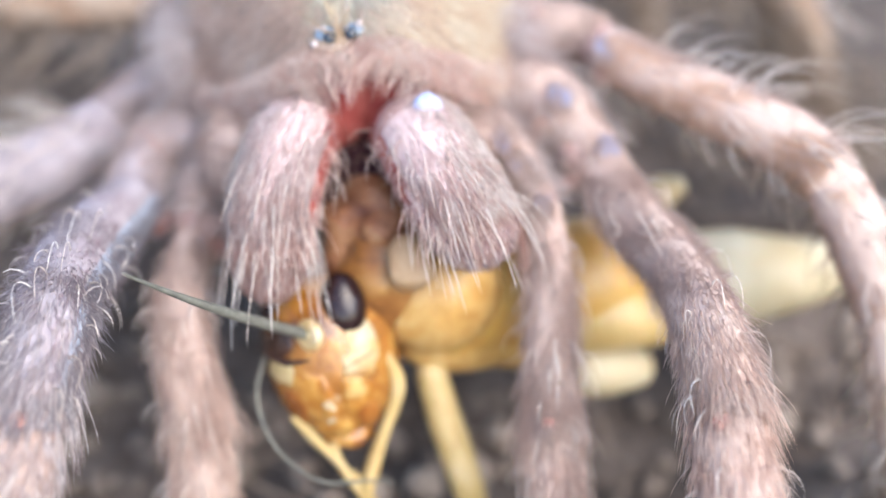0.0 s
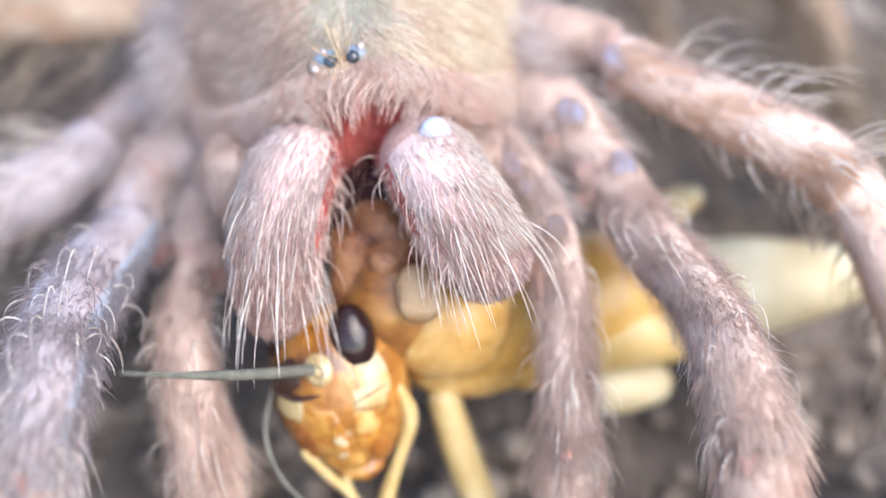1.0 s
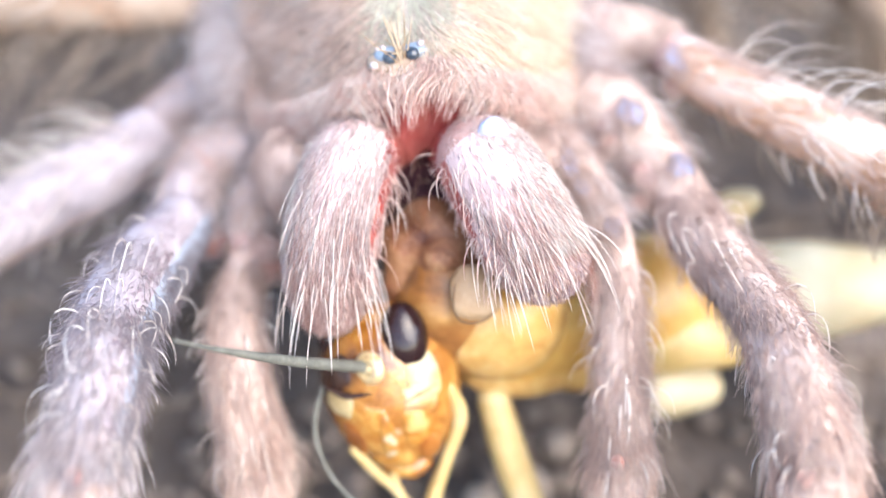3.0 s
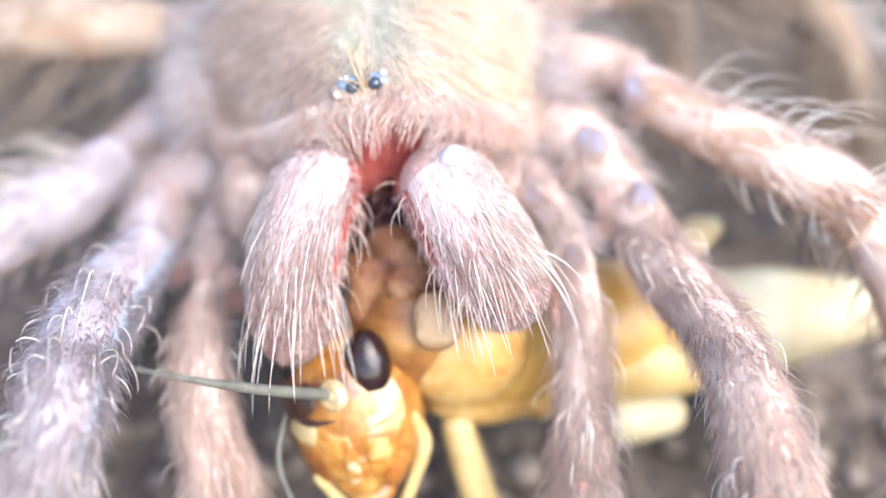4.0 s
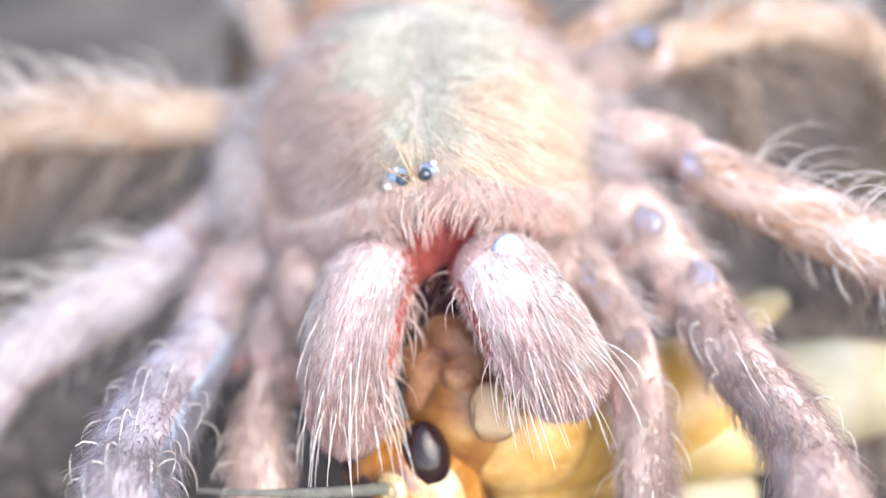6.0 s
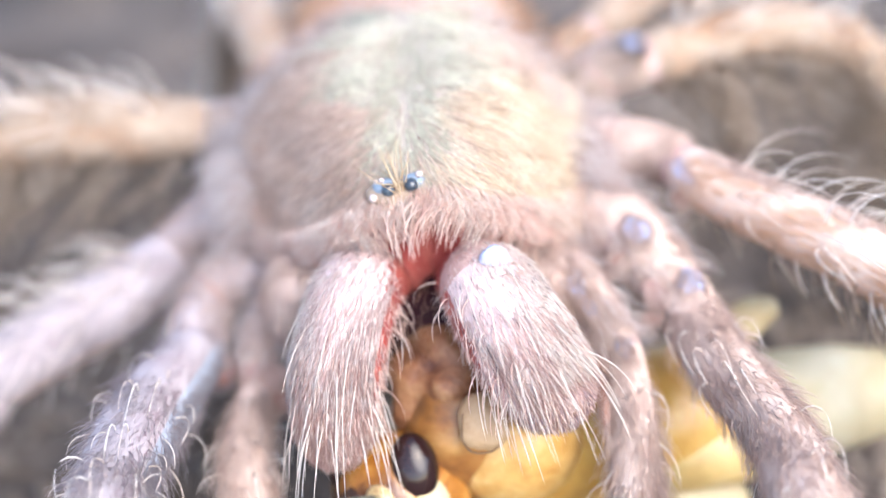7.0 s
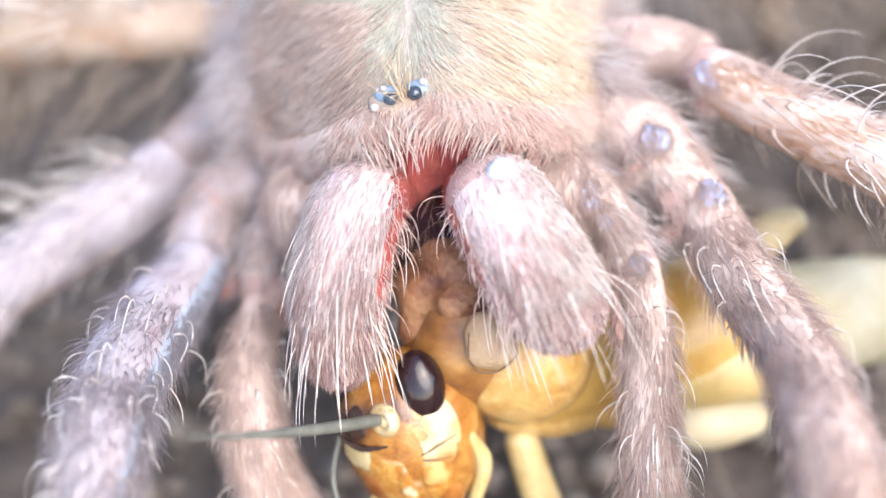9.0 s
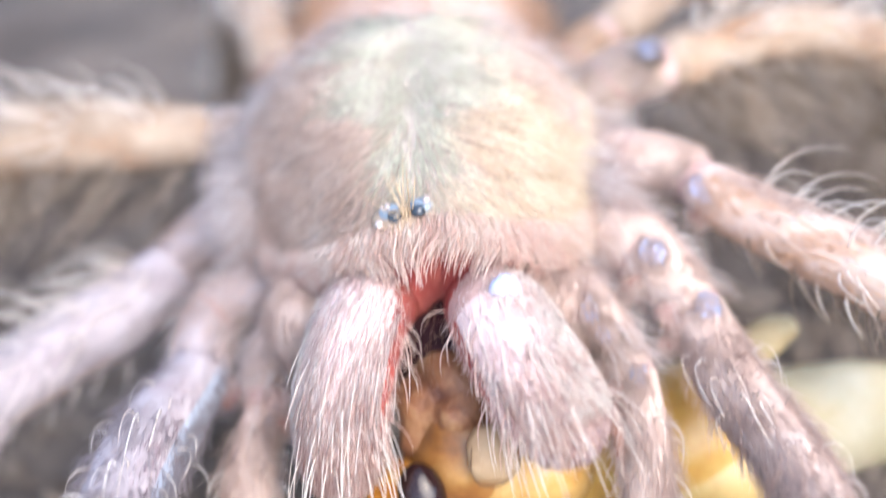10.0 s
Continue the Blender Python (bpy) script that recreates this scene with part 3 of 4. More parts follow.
def make_eyes():
    tub = Ball((-0.63, 5.955, 2.635), (0.2, 0.1, 0.085), (35, 0, 10), lumps=0.08)
    mound = part("eye_tubercle", tub.shape, M["tan_skin"], spider, "low red-brown mound that carries the eyes")
    # The shine round the eyes is painted as two blue-grey mounds.
    sheen = (((-0.55, 5.962, 2.69), (0.1, 0.06, 0.056)), ((-0.71, 5.932, 2.684), (0.075, 0.05, 0.048)))
    for centre, radii in sheen:
        part("blue_sheen", Ball(centre, radii, (35, 0, 12), lumps=0.05).shape, M["pearl_blue"], mound, "blue-grey shine round the eyes")
    for x, y, z, r, mat, label in (
        (-0.578, 5.908, 2.709, 0.039, "eye", "dark round eye"), (-0.696, 5.883, 2.696, 0.037, "eye", "dark round eye"),
        (-0.480, 5.913, 2.679, 0.024, "pearl", "pearly oval eye"), (-0.778, 5.863, 2.659, 0.022, "pearl", "pearly oval eye"),
        (-0.536, 5.943, 2.752, 0.019, "pearl", "pearly rear eye"), (-0.733, 5.913, 2.736, 0.016, "pearl", "pearly rear eye"),
        (-0.475, 5.963, 2.746, 0.012, "pearl", "small rear eye"), (-0.763, 5.923, 2.724, 0.012, "pearl", "small rear eye")):
        part("eye", Ball((x, y, z), (r, r, r * 0.95), seg=20, rings=12, lumps=0).shape, M[mat], mound, label)
    sk = Ball((-0.638, 5.9, 2.68), (0.03, 0.025, 0.03)).sample(20, (-0.25, 0.35, 1), (-0.1, -0.7, 1), 0.9)
    part("eye_bristles", hairs(sk, 0.25, 0.0044, 0.88, 0.07, 0.3, 0, 4), M["tuft"], mound, "tan bristles between the eyes", kind="stuff")


make_eyes()


def make_chelicera(points, radii, side):
    t = Tube(points, radii, 28, 8, 0.95, 0.05)
    ob = part("chelicera", t.shape, M["jaw_skin"], spider, "swollen furry jaw base")
    shift = np.array([0.013 * -side, 0.01, -0.01])
    part("inner_face", Tube([np.array(p) + shift for p in points[:-1]], [r * 0.99 for r in radii[:-1]], 24, 8, 0.95, 0.05).shape, M["red"], ob, "bare red inner face of the jaw")
    coat = (16, 290) if side > 0 else (-105, 164)
    start = 0.19 if side > 0 else 0.08
    end = Ball(points[-1], (radii[-1] * 1.0,) * 3)
    down = unit(np.array(points[-1]) - np.array(points[-2])) * 0.6 + np.array([0, 0, -0.6])
    part("undercoat", hairs(t.sample(4600, (start, 0.6), coat), 0.06, 0.0024, 0.86, 0.12, 0.3, 0.1, 2), M["lilac_fur"], ob, kind="stuff")
    part("rosy_undercoat", hairs(t.sample(4000, (0.45, 1.0), coat), 0.06, 0.0024, 0.86, 0.12, 0.3, 0.1, 2), M["rose_fur"], ob, kind="stuff")
    part("lilac_fur", hairs(t.sample(6000, (start, 0.8 if side > 0 else 0.66), coat), 0.1, 0.0021, 0.86, 0.11, 0.4, 0.1, 2), M["lilac_fur"], ob, "lilac-white hair lying towards the tip", kind="stuff")
    for many, tone in ((2200, "rose_fur"),) if side < 0 else ((1500, "rose_fur"), (700, "mauve_fur")):
        part("tip_fur", hairs(end.sample(many, tuple(down), tuple(down), 1.25), 0.065, 0.0022, 0.6, 0.18, 0.4, 0.2, 2), M[tone], ob, kind="stuff")
    part("pink_fur", hairs(t.sample(3600, (0.5, 0.95), coat), 0.11, 0.0021, 0.86, 0.1, 0.4, 0.2, 2), M["rose_fur"], ob, "rosy hair over the tip", kind="stuff")
    # Whiter hair paints the bright outer edge of each jaw.
    outer = (108, 250) if side > 0 else (-70, 40)
    part("pale_fur", hairs(t.sample(5000, (-0.1, 0.84 if side > 0 else 0.6), outer), 0.105, 0.0021, 0.87, 0.1, 0.4, 0.1, 2), M["lit_jaw_fur"], ob, "hair on the outer side, whitened for the light there", kind="stuff")
    if side > 0:
        part("lit_jaw_fur", hairs(t.sample(4000, (0.2, 0.86), (75, 175)), 0.1, 0.0021, 0.86, 0.11, 0.4, 0.1, 2), M["lit_jaw_fur"], ob, "hair on the outer half, creamy for the light there", kind="stuff")
    part("dark_hairs", hairs(t.sample(210, (start, 0.7), (0, 180)), 0.075, 0.0023, 0.55, 0.25, 1.0, 0.2, 4), M["grey_fur"], ob, kind="stuff")
    strands = []
    for a in np.linspace(-20, 130, 11) if side > 0 else np.linspace(40, 190, 11):
        strands += [hairs(t.sample(2, (0.25, 0.8), (a - 8, a + 8)), 0.36, 0.0037, 0.74, 0.12, 0.8, 1.0, 8, 0.4), hairs(t.sample(2, (0.6, 0.92), (a - 8, a + 8)), 0.42, 0.0037, 0.7, 0.12, 0.9, 1.2, 9, 0.35)]
    part("bristles", joined(*strands), M["bristle"], ob, "long cream bristles", kind="stuff")
    inner = (-50, 50) if side > 0 else (130, 230)
    seam = (-30, 20) if side > 0 else (160, 210)
    part("inner_fur", hairs(t.sample(420, (0.15, 0.97), seam), 0.08, 0.0022, 0.55, 0.25, 0.4, 0.2, 3), M["rose_fur"], ob, kind="stuff")
    part("inner_bristles", hairs(t.sample(26, (0.15, 0.9), inner), 0.22, 0.0042, 0.35, 0.2, 0.9, 0.8, 6), M["pink_fur"], ob, kind="stuff")
    tip = np.array(points[-1])
    part("fang", Tube([tip + (0, 0.08, 0.0), tip + (0, 0.1, -0.14), tip + (-side * 0.04, 0.2, -0.3)], [0.09, 0.07, 0.02], 14, 6).shape, M["dark"], ob, "dark curved fang")
    return ob


jaw_left = make_chelicera([(-0.84, 6.05, 2.0), (-0.905, 5.72, 2.15), (-0.985, 5.42, 1.95), (-1.005, 5.26, 1.72), (-1.0, 5.19, 1.61)], [0.2, 0.235, 0.24, 0.215, 0.165], -1)
jaw_right = make_chelicera([(-0.31, 6.05, 2.02), (-0.195, 5.74, 2.17), (-0.035, 5.46, 2.06), (0.08, 5.33, 1.92), (0.13, 5.29, 1.85)], [0.2, 0.25, 0.27, 0.26, 0.22], 1)
part("bare_base", Tube([(-0.31, 6.05, 2.02), (-0.25, 5.89, 2.11), (-0.197, 5.74, 2.17), (-0.175, 5.69, 2.165)], [0.202, 0.23, 0.2535, 0.24], 28, 8, 0.95, 0.05).shape, M["joint"], jaw_right, "bare salmon-red skin at the foot of the jaw")
# Bluish reflection on the jaw's bare skin, painted as a lilac patch.
jaw_glint = Ball((-0.14, 5.65, 2.375), (0.085, 0.1, 0.055), (60, -8, 20), lumps=0.1)
spot = part("glint_patch", jaw_glint.shape, M["blue"], jaw_right, "bare patch coloured with a lilac glint")
part("stray_fur", hairs(jaw_glint.sample(25, (0.2, -1, -0.4), (0, -0.6, 0.8), 0.9), 0.08, 0.0022, 0.8, 0.2, 0.3, 0.1, 3), M["lilac_fur"], spot, kind="stuff")


def make_mouth():
    lobes = [Ball((-0.66, 6.25, 2.16), (0.25, 0.28, 0.46), (0, 4, 0), 40, 28, 0.2), Ball((-0.34, 6.22, 2.18), (0.25, 0.28, 0.44), (0, -4, 0), 40, 28, 0.2)]
    part("jaw_membrane", joined(*[b.shape for b in lobes]), M["red"], spider, "red bare membrane between the jaws")
    # Cone coloured near-black to hold the shade in the gap between the jaws.
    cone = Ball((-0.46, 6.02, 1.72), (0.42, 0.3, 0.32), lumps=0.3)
    mouth = part("mouth_cone", cone.shape, M["dark"], spider, "mouthparts, blackened for the shade between the jaws")
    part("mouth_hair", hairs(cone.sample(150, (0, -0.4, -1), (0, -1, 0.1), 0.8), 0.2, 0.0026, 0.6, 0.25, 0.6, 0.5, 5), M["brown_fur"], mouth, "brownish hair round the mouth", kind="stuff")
    b = Ball((-0.75, 7.2, 1.75), (0.95, 1.25, 0.5), lumps=0.05)
    under = part("sternum", b.shape, M["skin"], spider, "furry underside of the body")
    part("fur", hairs(b.sample(1200), 0.2, 0.005, 0.5, 0.3, 0.3, 0.2, 2), M["fur"], under, kind="stuff")
    for x, y, z in ((-1.3, 6.12, 1.82), (0.16, 6.15, 1.85)):
        b = Ball((x, y, z), (0.24, 0.3, 0.3), lumps=0.08)
        lobe = part("maxilla", b.shape, M["skin"], spider, "furry base of the feeler leg")
        part("fur", hairs(b.sample(2600, (0, -0.6, -0.6)), 0.11, 0.0024, 0.78, 0.15, 0.3, 0.1, 3), M["fur"], lobe, kind="stuff")
    b = Ball((-1.1, 10.1, 1.25), (1.15, 1.5, 1.0), lumps=0.05)
    ab = part("abdomen", b.shape, M["skin"], spider, "rounded brownish hairy abdomen")
    part("fur", hairs(b.sample(3400, (0, 1, 0)), 0.32, 0.007, 0.55, 0.25, 0.3, 0.2, 3), M["rust_fur"], ab, kind="stuff")


make_mouth()


def make_leg(name, root, root_r, femur, femur_r, rest, label, fur="fur", under="fur", bristles=60, spine=60, patches=(), plume=0, density=1.0, band=(-20, 200), lower=None, stripe=None, droop=0):
    """A leg: its root (coxa and trochanter) carries femur, patella, tibia and foot, each with fur and bristles."""
    tr = Tube(root, root_r, 20, 7, 1.0, 0.06)
    hide = M["tan_skin" if fur in ("tan_fur", "rust_fur") else "cool_skin" if fur == "cool_leg" else "skin"]
    leg = part(name, tr.shape, hide, spider, label)
    part("root_fur", hairs(tr.sample(int(5200 * density), (0, 0.92 if density == 1.0 else 1.05)), 0.08, 0.002, 0.86, 0.13, 0.3, 0.1, 2), M[{"tan_fur": "white_fur", "cool_leg": "fur"}.get(fur, fur)], leg, kind="stuff")
    if density == 1.0:
        part("root_fluff", hairs(tr.sample(520, (0, 1.0), (-30, 210)), 0.19, 0.0021, 0.6, 0.2, 0.5, 0.2, 4), M["white_fur"], leg, "soft pale hair on the leg base", kind="stuff")
    warm = "white_fur" if fur == "cool_leg" else "salmon_fur"
    segs = [("femur", femur, femur_r)] + rest
    a, b = np.array(root[-1]), np.array(femur[0])
    way = unit(np.array(femur[1]) - np.array(root[-2]))
    part("joint_membrane", Tube([a - way * 0.02, (a + b) / 2, b + way * 0.06], [root_r[-1] * 0.9, root_r[-1] * 0.93, femur_r[0] * 0.92], 18, 6).shape, M["joint"], leg, "red-brown skin of the joint")
    mid = len(root) // 2
    part("coxa_crease", ring(root[mid], np.array(root[mid]) - np.array(root[mid - 1]), root_r[mid] * 0.99, 0.014, 36, 8), M["joint"], leg, "red-brown crease round the leg base")
    for k, (nm, pts, rad) in enumerate(segs):
        t = Tube(pts, rad, 22, 7, 1.0, 0.05)
        ob = part(nm, t.shape, M["knee_skin"] if k and density == 1.0 else hide, leg)
        ln = np.linalg.norm(np.diff(np.array(pts), axis=0), axis=1).sum()
        n = int((4600 if k == 0 else 2600 if k == 1 else 500) * ln * density)
        shapes = [hairs(t.sample(n, (-0.25 if k or density < 1 else 0.05, 1.04), band), 0.055, 0.0017, 0.9, 0.08, 0.3, 0.1, 2), hairs(t.sample(n // 9, (0, 1)), 0.12, 0.0013, 0.35, 0.18, 0.9, 0.4, 3)]
        part(nm + "_fur", joined(*shapes), M[fur], leg, kind="stuff")
        if density == 1.0:
            reach = [(0.3, 330), (0.5, 330), (0.7, 330)] if k == 0 else [(-0.1, 1900 if k == 1 else 700)]
            part("knee_fur", joined(*[hairs(t.sample(int(many * ln), (u, 1.03), (-40, 220)), 0.1, 0.0019, 0.78, 0.16, 0.4, 0.1, 3) for u, many in reach]), M[warm], leg, "warm fur at the knee", kind="stuff")
            if k == 0:
                part("knee_tuft", hairs(t.sample(260, (0.88, 1.06), (-40, 220)), 0.26, 0.0026, 0.7, 0.16, 0.6, 0.4, 5), M[warm], leg, "pale tuft hanging over the knee", kind="stuff")
            part("fluff", hairs(t.sample(int((620 if k < 2 else 250) * ln), (0.1, 1.0), (-60, 240)), 0.17, 0.0021, 0.62, 0.15, 0.5, 0.2, 4), M[fur if k == 0 else warm], leg, "longer soft hair swept down the leg", kind="stuff")
        part(nm + "_underfur", hairs(t.sample(int(n * (1.2 if under == "rust_fur" else 0.8)), (-0.2 if k else 0.0, 1), lower or (band[1], band[0] + 360)), 0.06, 0.0018, 0.92, 0.07, 0.3, 0.1, 2), M[under], leg, kind="stuff")
        # White hair along the right flank paints the light that falls there.
        if label == "front leg with a red knee":
            part(nm + "_lit_side", hairs(t.sample(int(n * 0.4), (0.1, 1), (138, 235)), 0.09, 0.0019, 0.85, 0.12, 0.3, 0.1, 2), M["white_fur"], leg, kind="stuff")
        nb = int(bristles * 0.18 * ln)
        part(nm + "_bristles", joined(
            hairs(t.sample(nb, (0.1, 1), (0, 180)), 0.3, 0.006, 0.0, 0.2, 1.8, 0.4, 8),
            hairs(t.sample(int(spine * 0.25 * ln), (0.2, 1), (-70, 250)), 0.22, 0.0055, 0.25, 0.22, 1.0, 0.6, 6)), M["bristle"], leg, kind="stuff")
        part(nm + "_dark_hairs", hairs(t.sample(int(22 * ln), (0.1, 1), (20, 140)), 0.09, 0.0022, 0.55, 0.3, 0.3, 0.1, 3), M["grey_fur"], leg, kind="stuff")
        if plume:
            part(nm + "_plumage", hairs(t.sample(int(plume * 0.6 * ln), (0.1, 1), (30, 150)), 0.5, 0.006, 0.3, 0.22, 0.85, 0.3, 6), M["bristle"], leg, "long curved pale hairs", kind="stuff")
        if droop and k < 3:
            part(nm + "_curtain", hairs(t.sample(int(droop * ln), (0.0, 1), (185, 350)), 0.75 if droop > 80 else 0.3, 0.008, 0.25, 0.25, 0.8, 0.5, 5), M["tan_fur"], leg, "long tan hair hanging below", kind="stuff")
    if stripe:
        # The stripe's pale blue is a reflection painted onto the bare thigh.
        part("bare_stripe", Tube([np.array(p) + np.array(stripe) for p in femur], [r * 0.965 for r in femur_r], 22, 7, 1.0, 0.05).shape, M["stripe"], leg, "smooth bare stripe along the thigh, coloured with its pale blue reflection")
        part("stripe_down", hairs(Tube(femur, femur_r, 22, 7, 1.0, 0.05).sample(700, (0, 1), (168, 222)), 0.06, 0.0017, 0.8, 0.15, 0.3, 0.1, 2), M[fur], leg, kind="stuff")
        part("midline_fur", hairs(Tube(femur, femur_r, 22, 7, 1.0, 0.05).sample(240, (0.1, 0.9), (112, 146)), 0.1, 0.0021, 0.75, 0.16, 0.4, 0.1, 3), M["mauve_fur"], leg, "purple-brown hair along the middle of the thigh", kind="stuff")
        part("stripe_edge_fur", hairs(Tube(femur, femur_r, 22, 7, 1.0, 0.05).sample(1400, (0, 1), (160, 186)), 0.085, 0.0019, 0.7, 0.2, 0.3, 0.1, 3), M[fur], leg, kind="stuff")
    # The blue patches paint glints of bluish light on bare skin.
    kinds = {"knee": ("knee_spot", "red bare spot on the knee"), "blue": ("glint_patch", "bare patch coloured with a lilac glint"), "red": ("joint_membrane", "red bare joint skin"), "joint": ("bare_skin", "smooth rose skin at the joint")}
    sink = {"blue": 0.022, "knee": 0.005, "red": 0.05, "joint": 0.07}
    for (x, y, z), (a, b, c), turn, mat in patches:
        spot = Ball((x, y + sink[mat], z - sink[mat]), (a * 1.15, b * 1.3, c * {"red": 1.0, "blue": 0.4}.get(mat, 0.6)), turn, lumps=0.2)
        bare = part(kinds[mat][0], spot.shape, M["knee" if mat == "red" else mat], leg, kinds[mat][1])
        part("stray_fur", hairs(spot.sample({"blue": 240, "knee": 60, "red": 260}.get(mat, 420), (0, -0.7, -0.4), (0, -0.6, 0.8), 0.9), 0.09, 0.0021, 0.75, 0.25, 0.3, 0.1, 3), M[fur], bare, kind="stuff")
    return leg


def to_ground(knee, foot, r):
    """Patella, tibia and foot from a knee down to the ground."""
    k, f = np.array(knee, dtype=float), np.array(foot, dtype=float)
    p = k + (f - k) * 0.26
    q = k + (f - k) * 0.68
    out = (f - k) * np.array([0.3, 0.3, 0])
    p, q = p + out * 0.5, q + out * 0.35
    return [("patella", [k, (k + p) / 2 + out * 0.08, p], [r, r * 1.05, r * 0.95]), ("tibia", [p, (p + q) / 2, q], [r * 0.95, r * 0.95, r * 0.8]), ("tarsus", [q, (q + f) / 2, f], [r * 0.8, r * 0.75, r * 0.6])]


make_leg("leg", [(0.2, 6.75, 2.05), (0.43, 6.58, 2.08), (0.6, 6.42, 2.03), (0.83, 6.25, 1.8)], [0.22, 0.22, 0.21, 0.195],
         [(0.88, 6.21, 1.77), (1.07, 5.68, 1.64), (1.27, 5.22, 1.62), (1.35, 4.62, 1.62), (1.41, 4.3, 1.42)], [0.18, 0.175, 0.17, 0.18, 0.18],
         to_ground((1.4, 4.22, 1.36), (1.6, 2.9, -0.5), 0.19), "front leg with a red knee", "fur", "fur", 55, 30,
         [((0.63, 6.24, 2.2), (0.07, 0.07, 0.05), (30, 0, 30), "blue"), ((0.79, 6.08, 1.95), (0.13, 0.13, 0.09), (40, 0, 20), "joint"), ((0.93, 6.06, 1.94), (0.065, 0.08, 0.05), (30, 0, 20), "blue"), ((0.77, 5.99, 1.8), (0.11, 0.045, 0.05), (20, -14, 20), "red"), ((0.5, 6.12, 2.05), (0.07, 0.03, 0.05), (20, -40, 20), "red"), ((1.33, 4.13, 1.51), (0.042, 0.04, 0.03), (40, 0, 0), "knee")])
make_leg("leg", [(-1.5, 6.85, 1.75), (-1.73, 6.55, 1.75), (-1.94, 6.32, 1.69), (-1.98, 6.01, 1.55)], [0.2, 0.187, 0.175, 0.175],
         [(-1.98, 5.96, 1.55), (-2.06, 5.36, 1.62), (-2.05, 4.77, 1.685), (-1.99, 4.42, 1.7), (-2.0, 4.05, 1.53)], [0.184, 0.226, 0.213, 0.198, 0.193],
         to_ground((-2.01, 3.98, 1.45), (-2.15, 2.65, -0.5), 0.184), "front leg with a red knee and curled bristles", "cool_leg", "fur", 60, 40,
         [((-1.93, 5.93, 1.68), (0.05, 0.06, 0.04), (30, 0, -30), "blue"), ((-1.95, 6.12, 1.65), (0.04, 0.06, 0.04), (30, 0, -30), "blue"), ((-1.83, 5.9, 1.47), (0.1, 0.08, 0.09), (20, 0, -20), "red"), ((-1.96, 3.87, 1.65), (0.042, 0.035, 0.025), (40, 0, 0), "knee")], 0, 1.0, (-40, 172), (218, 320), (0.0105, 0.0, -0.004))
make_leg("pedipalp", [(0.05, 6.4, 2.0), (0.27, 6.1, 1.97), (0.5, 5.88, 1.68)], [0.15, 0.13, 0.13],
         [(0.53, 5.85, 1.64), (0.58, 5.42, 1.38), (0.585, 5.08, 1.08), (0.6, 4.9, 0.76)], [0.115, 0.13, 0.14, 0.15],
         to_ground((0.61, 4.86, 0.68), (0.66, 4.35, -0.5), 0.15), "feeler leg beside the jaw", "fur", "fur", 60, 60,
         [((0.27, 5.94, 2.05), (0.055, 0.08, 0.05), (35, 0, 30), "blue"), ((0.35, 5.88, 1.95), (0.05, 0.08, 0.05), (35, 0, 30), "blue"), ((0.4, 5.8, 1.78), (0.1, 0.06, 0.06), (35, 0, 20), "joint"), ((0.535, 5.74, 1.75), (0.045, 0.06, 0.045), (35, 0, 20), "blue"), ((0.44, 5.72, 1.68), (0.07, 0.06, 0.05), (20, 0, 20), "red"), ((0.42, 5.5, 1.55), (0.03, 0.16, 0.05), (25, 0, 6), "red"), ((0.565, 4.76, 0.9), (0.036, 0.03, 0.035), (40, 0, 0), "knee")])
make_leg("pedipalp", [(-1.25, 6.4, 1.75), (-1.5, 6.15, 1.66), (-1.59, 5.95, 1.48)], [0.16, 0.15, 0.14],
         [(-1.58, 5.84, 1.4), (-1.59, 5.4, 1.28), (-1.52, 5.08, 1.1), (-1.44, 4.92, 0.7)], [0.115, 0.14, 0.155, 0.17],
         to_ground((-1.43, 4.88, 0.58), (-1.4, 4.4, -0.5), 0.16), "feeler leg beside the jaw", "fur", "fur", 45, 60,
         [((-1.53, 5.76, 1.54), (0.13, 0.08, 0.1), (25, 0, -10), "joint"), ((-1.46, 5.7, 1.42), (0.1, 0.06, 0.075), (20, 0, -10), "red"), ((-1.51, 5.62, 1.48), (0.025, 0.05, 0.025), (25, 0, 0), "blue"), ((-1.385, 4.74, 0.7), (0.036, 0.03, 0.035), (40, 0, 0), "knee")])
make_leg("leg", [(0.25, 7.2, 2.15), (0.6, 7.0, 2.3), (0.86, 6.9, 2.28)], [0.2, 0.18, 0.16],
         [(0.97, 6.76, 2.24), (1.45, 6.46, 2.12), (1.93, 6.16, 2.0), (2.2, 5.98, 1.86)], [0.17, 0.19, 0.2, 0.2],
         to_ground((2.28, 5.92, 1.78), (3.0, 5.0, -0.5), 0.18), "second leg with rusty underside", "fur", "rust_fur", 30, 70,
         [((0.93, 6.62, 2.35), (0.07, 0.07, 0.05), (30, 0, 30), "blue"), ((0.94, 6.62, 2.2), (0.08, 0.06, 0.07), (30, 0, 30), "red")], 40, 0.8, (72, 200), droop=45)
make_leg("leg", [(-1.65, 7.35, 1.9), (-2.1, 7.2, 1.75), (-2.36, 7.05, 1.6)], [0.2, 0.2, 0.19],
         [(-2.42, 6.98, 1.56), (-2.75, 6.7, 1.4), (-3.07, 6.48, 1.32), (-3.4, 6.1, 1.25)], [0.2, 0.25, 0.25, 0.22],
         to_ground((-3.45, 6.0, 1.18), (-4.2, 5.0, -0.5), 0.2), "second leg fringed with curved hairs", "cool_leg", "fur", 50, 30,
         [((-2.36, 6.86, 1.55), (0.08, 0.07, 0.1), (30, 0, -30), "red")], 60, 0.8)
